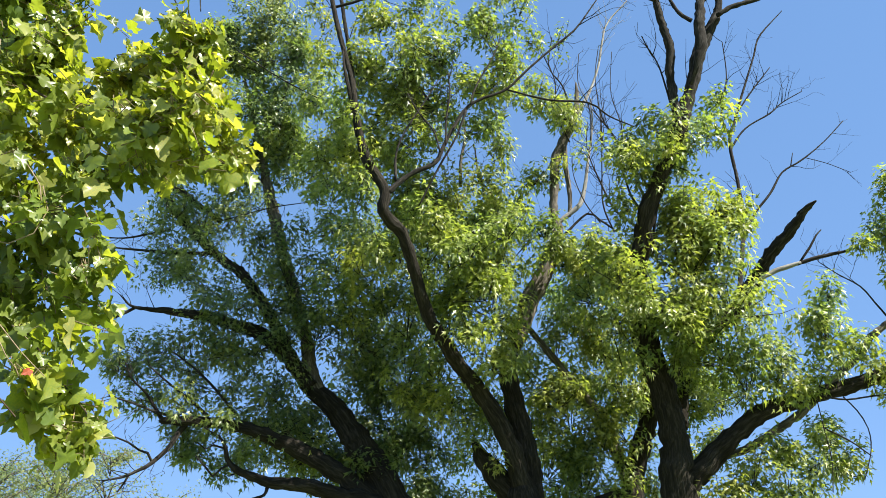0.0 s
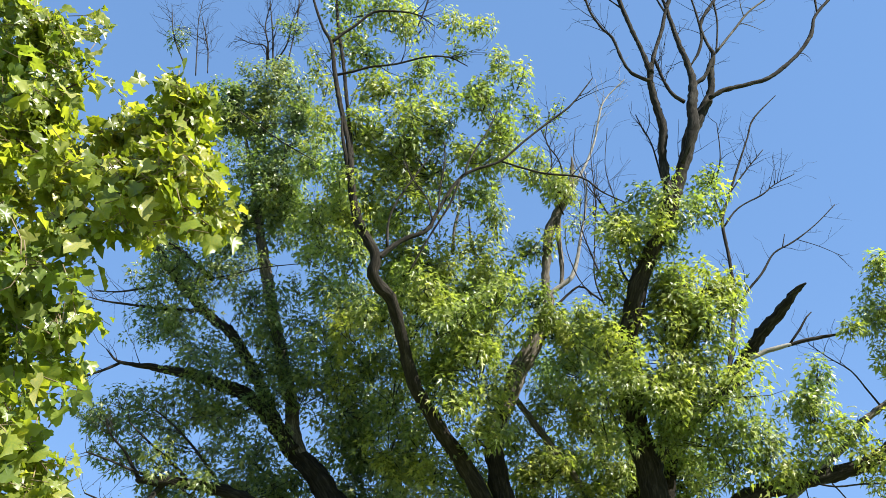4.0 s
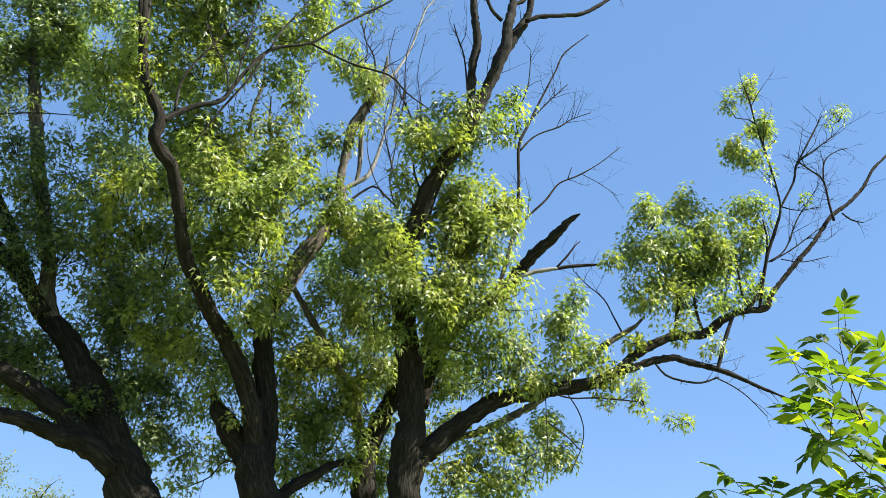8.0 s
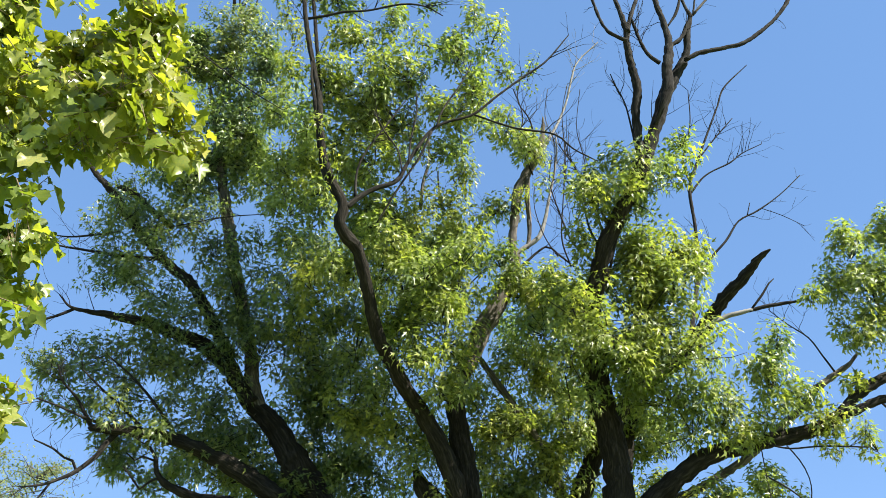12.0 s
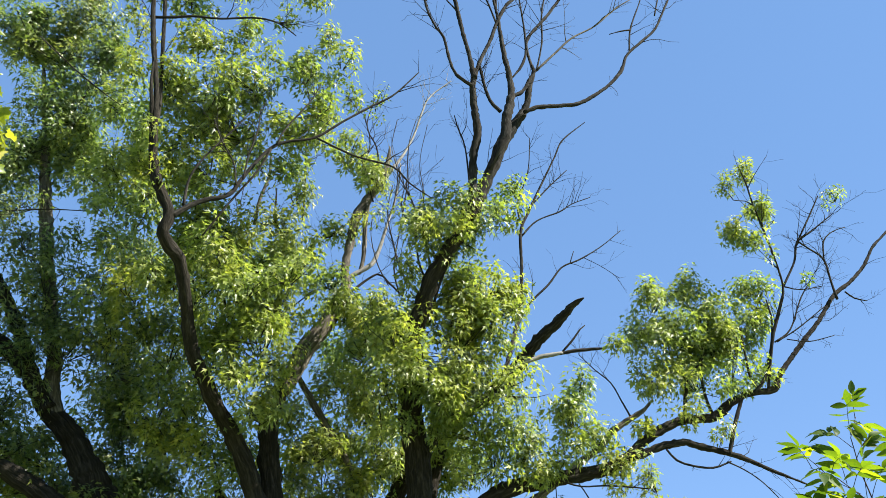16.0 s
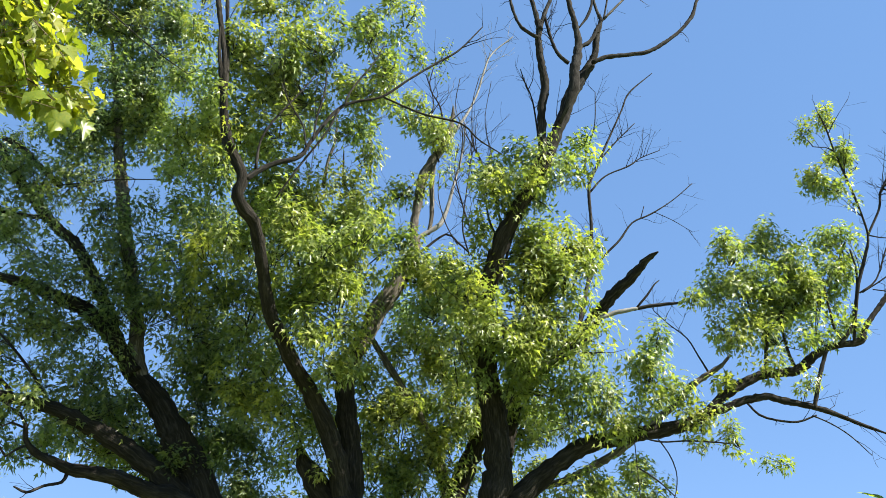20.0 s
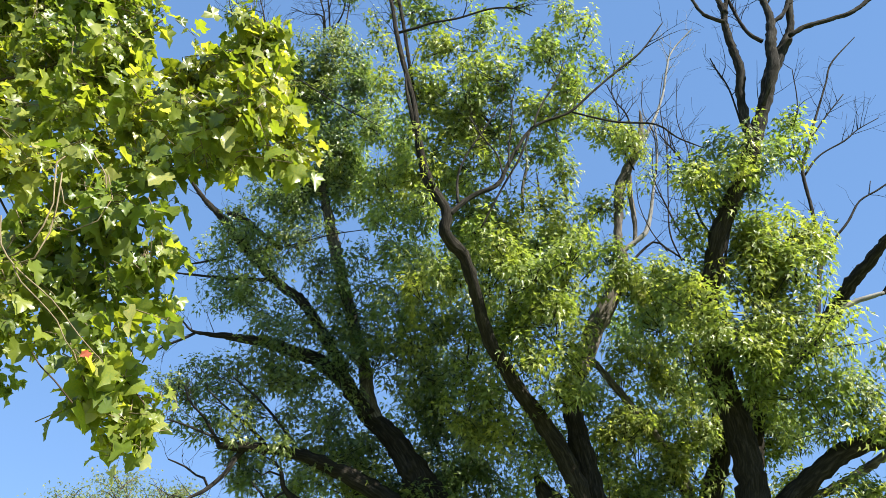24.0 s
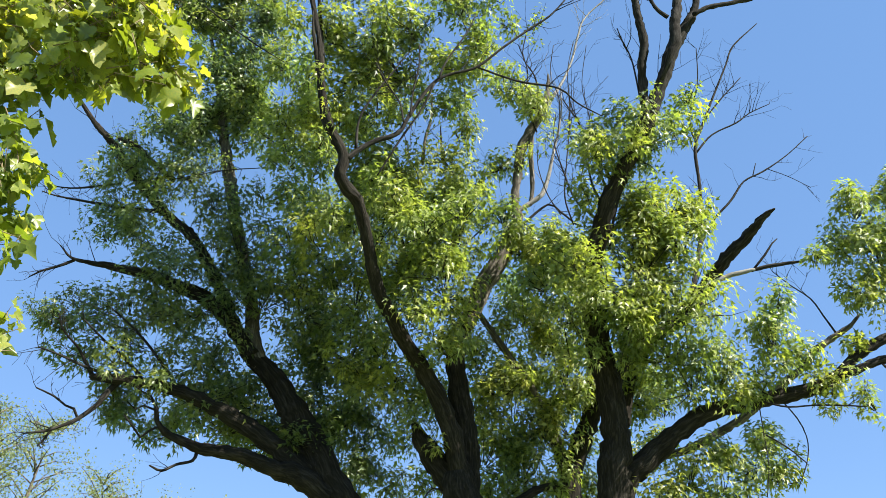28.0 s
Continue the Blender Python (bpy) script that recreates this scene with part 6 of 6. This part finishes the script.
limb(sycamore, "branch", 0, [(-2.917, 4.5, 5.961, 0.0092), (-2.353, 4.45, 5.522, 0.0087), (-1.72, 4.4, 5.157, 0.0061), (-1.186, 4.4, 4.965, 0.0059), (-0.925, 4.4, 4.777, 0.0038)], STEM)
limb(sycamore, "branch", 0, [(-3.837, 4.6, 5.674, 0.0117), (-3.578, 4.6, 5.346, 0.009), (-3.13, 4.5, 4.893, 0.0084), (-2.743, 4.45, 4.426, 0.0079), (-2.354, 4.4, 4.005, 0.0056), (-1.967, 4.35, 3.625, 0.0052), (-1.657, 4.3, 3.29, 0.0033), (-1.447, 4.3, 3.073, 0.0032)], STEM)
limb(sycamore, "branch", 0, [(-2.13, 3.97, 4.408, 0.004), (-2.084, 3.97, 4.151, 0.0052), (-2.07, 3.97, 3.971, 0.0051), (-2.105, 3.97, 3.804, 0.005), (-2.191, 3.97, 3.776, 0.0038)], TAN)
limb(sycamore, "branch", 0, [(-3.276, 3.97, 5.309, 0.0061), (-3.095, 3.97, 5.097, 0.006), (-2.899, 3.97, 4.965, 0.0044), (-2.591, 3.97, 4.864, 0.0029)], TAN)
limb(sycamore, "branch", 0, [(-2.412, 3.97, 4.114, 0.0039), (-2.338, 3.97, 3.907, 0.0051), (-2.182, 3.97, 3.738, 0.005), (-1.915, 3.97, 3.529, 0.0036), (-1.694, 3.97, 3.304, 0.0035), (-1.534, 3.97, 3.161, 0.0023)], TAN)
limb(sycamore, "branch", 0, [(-1.829, 3.97, 4.363, 0.004), (-1.757, 3.97, 4.187, 0.0039), (-1.803, 3.97, 4.034, 0.0038), (-1.939, 3.97, 3.974, 0.0038), (-2.04, 3.97, 4.006, 0.0026)], TAN)
limb(sycamore, "branch", 0, [(-2.617, 4.3, 4.153, 0.0075), (-2.614, 4.3, 3.986, 0.0055), (-2.778, 4.4, 3.889, 0.0056), (-2.846, 4.4, 3.696, 0.0037)], STEM)
limb(sycamore, "branch", 0, [(-2.376, 4.3, 3.608, 0.0026), (-2.436, 4.3, 3.466, 0.0026), (-2.592, 4.3, 3.337, 0.0026), (-2.728, 4.3, 3.278, 0.0019)], TAN)
limb(sycamore, "branch", 0, [(-2.19, 4.05, 4.632, 0.0039), (-2.172, 3.95, 4.47, 0.005), (-2.118, 3.93, 4.29, 0.0048), (-2.08, 3.93, 4.146, 0.0048), (-2.091, 3.93, 3.99, 0.0047), (-2.147, 3.95, 3.875, 0.0046), (-2.254, 4, 3.858, 0.0047), (-2.67, 4.3, 4.017, 0.0051)], TAN)
limb(sycamore, "branch", 0, [(-2.028, 4.05, 4.598, 0.0038), (-1.832, 3.95, 4.349, 0.0043), (-1.785, 3.93, 4.228, 0.0036), (-1.83, 3.93, 4.111, 0.0035), (-1.92, 3.93, 4.081, 0.0035), (-2.015, 3.93, 4.142, 0.003), (-2.086, 3.95, 4.283, 0.0024)], TAN)
limb(sycamore, "branch", 0, [(-2.245, 4, 3.784, 0.0046), (-2.116, 3.95, 3.639, 0.0045), (-1.97, 3.93, 3.517, 0.0038), (-1.819, 3.93, 3.379, 0.0037), (-1.739, 3.93, 3.264, 0.0032), (-1.676, 3.95, 3.194, 0.0021)], TAN)
limb(sycamore, "branch", 0, [(-2.028, 4.1, 3.296, 0.0037), (-1.88, 4, 3.163, 0.0042), (-1.781, 4, 3.084, 0.0042), (-1.651, 4, 2.962, 0.0041)], STEM)
limb(sycamore, "branch", 0, [(-1.252, 4.2, 3.067, 0.0021), (-1.222, 4.2, 3.036, 0.0021), (-1.209, 4.2, 3.005, 0.0021), (-1.29, 4.2, 2.971, 0.0021)], TAN)

# ---- the ash shoot at the edge ----
ash = tagged(new("ash_sapling"), "young ash shoot with bright green pinnate leaves on thin brown stems", "sapling")
ash.location = (3.4, 2.8, 0)


def leaflet_mesh(rng, bend):
    rows = [(0.0, 0.015), (0.15, 0.12), (0.35, 0.18), (0.55, 0.175), (0.75, 0.115), (0.9, 0.05), (1.0, 0.0)]
    verts, faces = [], []
    for y, w in rows:
        z = -bend * y * y + 0.02 * rng.normal()
        verts += [(-w, y, z + w * 0.28), (0, y, z), (w, y, z + w * 0.28)]
    for i in range(len(rows) - 1):
        a, b = i * 3, i * 3 + 3
        faces += [(a, a + 1, b + 1, b), (a + 1, a + 2, b + 2, b + 1)]
    me = bpy.data.meshes.new("leaflet")
    me.from_pydata(verts, [], faces)
    me.materials.append(ASH_LEAF)
    me.shade_smooth()
    return me


LEAFLET_RNG = np.random.default_rng(11)
LEAFLETS = [leaflet_mesh(LEAFLET_RNG, b) for b in (0.05, 0.15, 0.25, 0.35, 0.5)]


def pinnate_leaf(base, tip, pairs, size):
    rng = LEAFLET_RNG
    base, tip = np.array(base), np.array(tip)
    way = tip - base
    long = np.linalg.norm(way)
    sag = np.array((0, 0, -0.10 * long))
    verts, faces, _ = tube([(*base, 0.0014), (*(base + way * 0.5 - sag), 0.0011), (*tip, 0.0007)], 5, 0.03, 0)
    stalk = mesh_object("pinnate_leaf", verts, faces, STEM, ash)
    fwd = unit(way)
    side = unit(np.cross(fwd, np.array((0.1, -0.22, 0.95)) + rng.normal(size=3) * 0.3))
    top = np.cross(side, fwd)
    spots = [(1.0, 0)] + [(0.92 - 0.62 * k / pairs, s) for k in range(pairs) for s in (-1, 1)]
    for at, s in spots:
        d = unit(fwd * (1 if s == 0 else rng.uniform(0.35, 0.7)) + side * s * rng.uniform(0.7, 1) + np.array((0, 0, rng.uniform(-0.5, 0.15))))
        f = unit(top + rng.normal(size=3) * 0.4 + np.array((0, 0, 0.3)))
        across = unit(np.cross(d, f))
        f = np.cross(across, d)
        p = base + way * at - sag * 4 * at * (1 - at)
        k = size * rng.uniform(0.8, 1.15)
        ob = new("leaflet", LEAFLETS[int(rng.integers(5))])
        ob.parent = stalk
        ob.matrix_local = posed(across, d, f, k, p)


def ash_stem(points, count, seed, size):
    """A thin stem with alternate pinnate leaves along it and one at its end."""
    rng = np.random.default_rng(seed)
    limb(ash, "stem", 0, points, STEM)
    line = smooth_line(points, 0.01)
    for k in range(count):
        i = int(len(line) * (0.22 + 0.78 * k / max(1, count - 1)))
        i = min(i, len(line) - 2)
        p, way = line[i, :3], unit(line[i + 1, :3] - line[i - 1, :3])
        turn = k * 2.4 + rng.normal() * 0.4
        side = unit(np.cross(way, (0, 1, 0)))
        out = side * math.cos(turn) + np.cross(way, side) * math.sin(turn)
        d = unit(way * (1.6 if k == count - 1 else 0.7) + out * 0.9 + np.array((0, 0, 0.15)))
        pinnate_leaf(p, p + d * rng.uniform(0.09, 0.15), 3 if rng.uniform() < 0.75 else 2, size * rng.uniform(0.85, 1.15))


limb(ash, "stem", 0, [(3.2, 2.8, -0.1, 0.014), (3.3, 2.8, 0.9, 0.012), (3.5, 2.78, 1.6, 0.009), (3.297, 2.750, 2.077, 0.006)], STEM)
ash_stem([(3.297, 2.750, 2.022, 0.0042), (3.243, 2.720, 2.214, 0.0036), (3.180, 2.700, 2.354, 0.0029), (3.137, 2.680, 2.512, 0.0023), (3.121, 2.660, 2.633, 0.0017), (3.171, 2.660, 2.718, 0.0010)], 14, 21, 0.079)
ash_stem([(3.201, 2.710, 2.312, 0.0032), (3.129, 2.680, 2.412, 0.0024), (2.983, 2.620, 2.461, 0.0016), (2.853, 2.580, 2.476, 0.0008)], 10, 22, 0.077)
ash_stem([(3.500, 2.780, 1.720, 0.0042), (3.378, 2.800, 2.082, 0.0034), (3.360, 2.800, 2.303, 0.0026), (3.388, 2.800, 2.476, 0.0018), (3.495, 2.800, 2.681, 0.0010)], 10, 23, 0.077)
ash_stem([(3.205, 2.700, 2.139, 0.0032), (3.078, 2.660, 2.198, 0.0024), (2.947, 2.600, 2.255, 0.0016), (2.837, 2.560, 2.254, 0.0008)], 10, 24, 0.088)
ash_stem([(3.480, 2.780, 1.550, 0.0032), (3.058, 2.950, 1.985, 0.0026), (2.925, 2.920, 2.076, 0.0020), (2.811, 2.900, 2.128, 0.0014), (2.708, 2.880, 2.141, 0.0008)], 9, 25, 0.075)
ash_stem([(3.500, 2.780, 1.720, 0.0032), (3.241, 2.700, 1.992, 0.0026), (3.006, 2.660, 2.028, 0.0020), (2.821, 2.620, 2.033, 0.0014), (2.707, 2.600, 2.033, 0.0008)], 10, 26, 0.079)
ash_stem([(3.500, 2.780, 1.720, 0.0032), (3.523, 2.900, 2.170, 0.0026), (3.534, 2.900, 2.363, 0.0020), (3.639, 2.920, 2.560, 0.0014), (3.642, 2.920, 2.656, 0.0008)], 9, 27, 0.075)
ash_stem([(3.500, 2.780, 1.720, 0.0032), (3.292, 2.740, 2.105, 0.0026), (3.169, 2.700, 2.146, 0.0020), (3.074, 2.660, 2.122, 0.0014), (2.976, 2.620, 2.113, 0.0008)], 9, 28, 0.079)


# ---- far trees beyond the grove ----
def far_tree(x, y, tall, wide, seed):
    rng = np.random.default_rng(seed)
    tree = tagged(new("far_tree"), "distant pale green tree with an open feathery crown", "tree", "distant trees")
    tree.location = (x, y, 0)
    v, f, g = tube([(x, y, -0.3, 0.28), (x + 0.1, y, tall * 0.3, 0.2), (x - 0.1, y, tall * 0.6, 0.12), (x + 0.2, y, tall * 0.8, 0.03)], 10, 0.5, 0.1)
    mesh_object("trunk", v, f, GREY, tree, "", "", g)
    hubs = []
    for k in range(52):
        at = rng.uniform(0.3, 0.95)
        turn = rng.uniform(0, 2 * math.pi)
        reach = wide * math.sqrt(max(0.05, 1.05 - at * at)) * rng.uniform(0.4, 1.0) + 0.3
        a = np.array((x, y, tall * at * 0.95))
        b = a + np.array((math.cos(turn) * reach, math.sin(turn) * reach, reach * rng.uniform(0.3, 0.9)))
        b[2] = min(b[2], tall)
        mid = (a + b) / 2 + np.array((0, 0, 0.2))
        v, f, g = tube([(*a, 0.045), (*mid, 0.028), (*b, 0.008)], 5, 0.5, 0.1)
        mesh_object("limb", v, f, GREY, tree, "", "", g)
        for j in range(16):
            t = rng.uniform(0.25, 1.05)
            hubs.append(a + (b - a) * t + rng.normal(size=3) * (0.3, 0.3, 0.35) * (0.5 + t * 0.6))
    hubs = np.array(hubs)
    base = np.repeat(hubs, 5, axis=0) + rng.normal(size=(len(hubs) * 5, 3)) * 0.15
    tip = unit(rng.normal(size=base.shape) + np.array((0, 0, -0.3)))
    up = unit(rng.normal(size=base.shape) * 0.6 + np.array((0, 0, 0.8)))
    verts, tris = blades(SLIM, SLIM_TRIS, base, tip, up, rng.uniform(0.11, 0.22, size=len(base)))
    triangles_object("crown", verts, tris, FAR_LEAF, tree, "", "stuff")


far_tree(-20.7, 38.0, 14.9, 2.9, 1)
far_tree(-25.1, 41.0, 15.0, 2.8, 2)
far_tree(-24.2, 39.0, 14.2, 3.4, 3)
far_tree(-20.4, 43.0, 15.9, 2.8, 4)
far_tree(-28.6, 41.0, 13.5, 3.6, 5)
far_tree(-26.9, 47.0, 16.5, 3.4, 6)
far_tree(-17.0, 44.0, 13.3, 2.8, 7)
far_tree(-21.2, 40.0, 15.2, 2.8, 8)
far_tree(-8.3, 42.0, 9.6, 2.2, 9)
far_tree(-14.0, 43.0, 11.5, 2.4, 30)
far_tree(-11.8, 44.0, 11.4, 2.2, 31)
far_tree(-16.1, 42.0, 11.3, 2.6, 32)
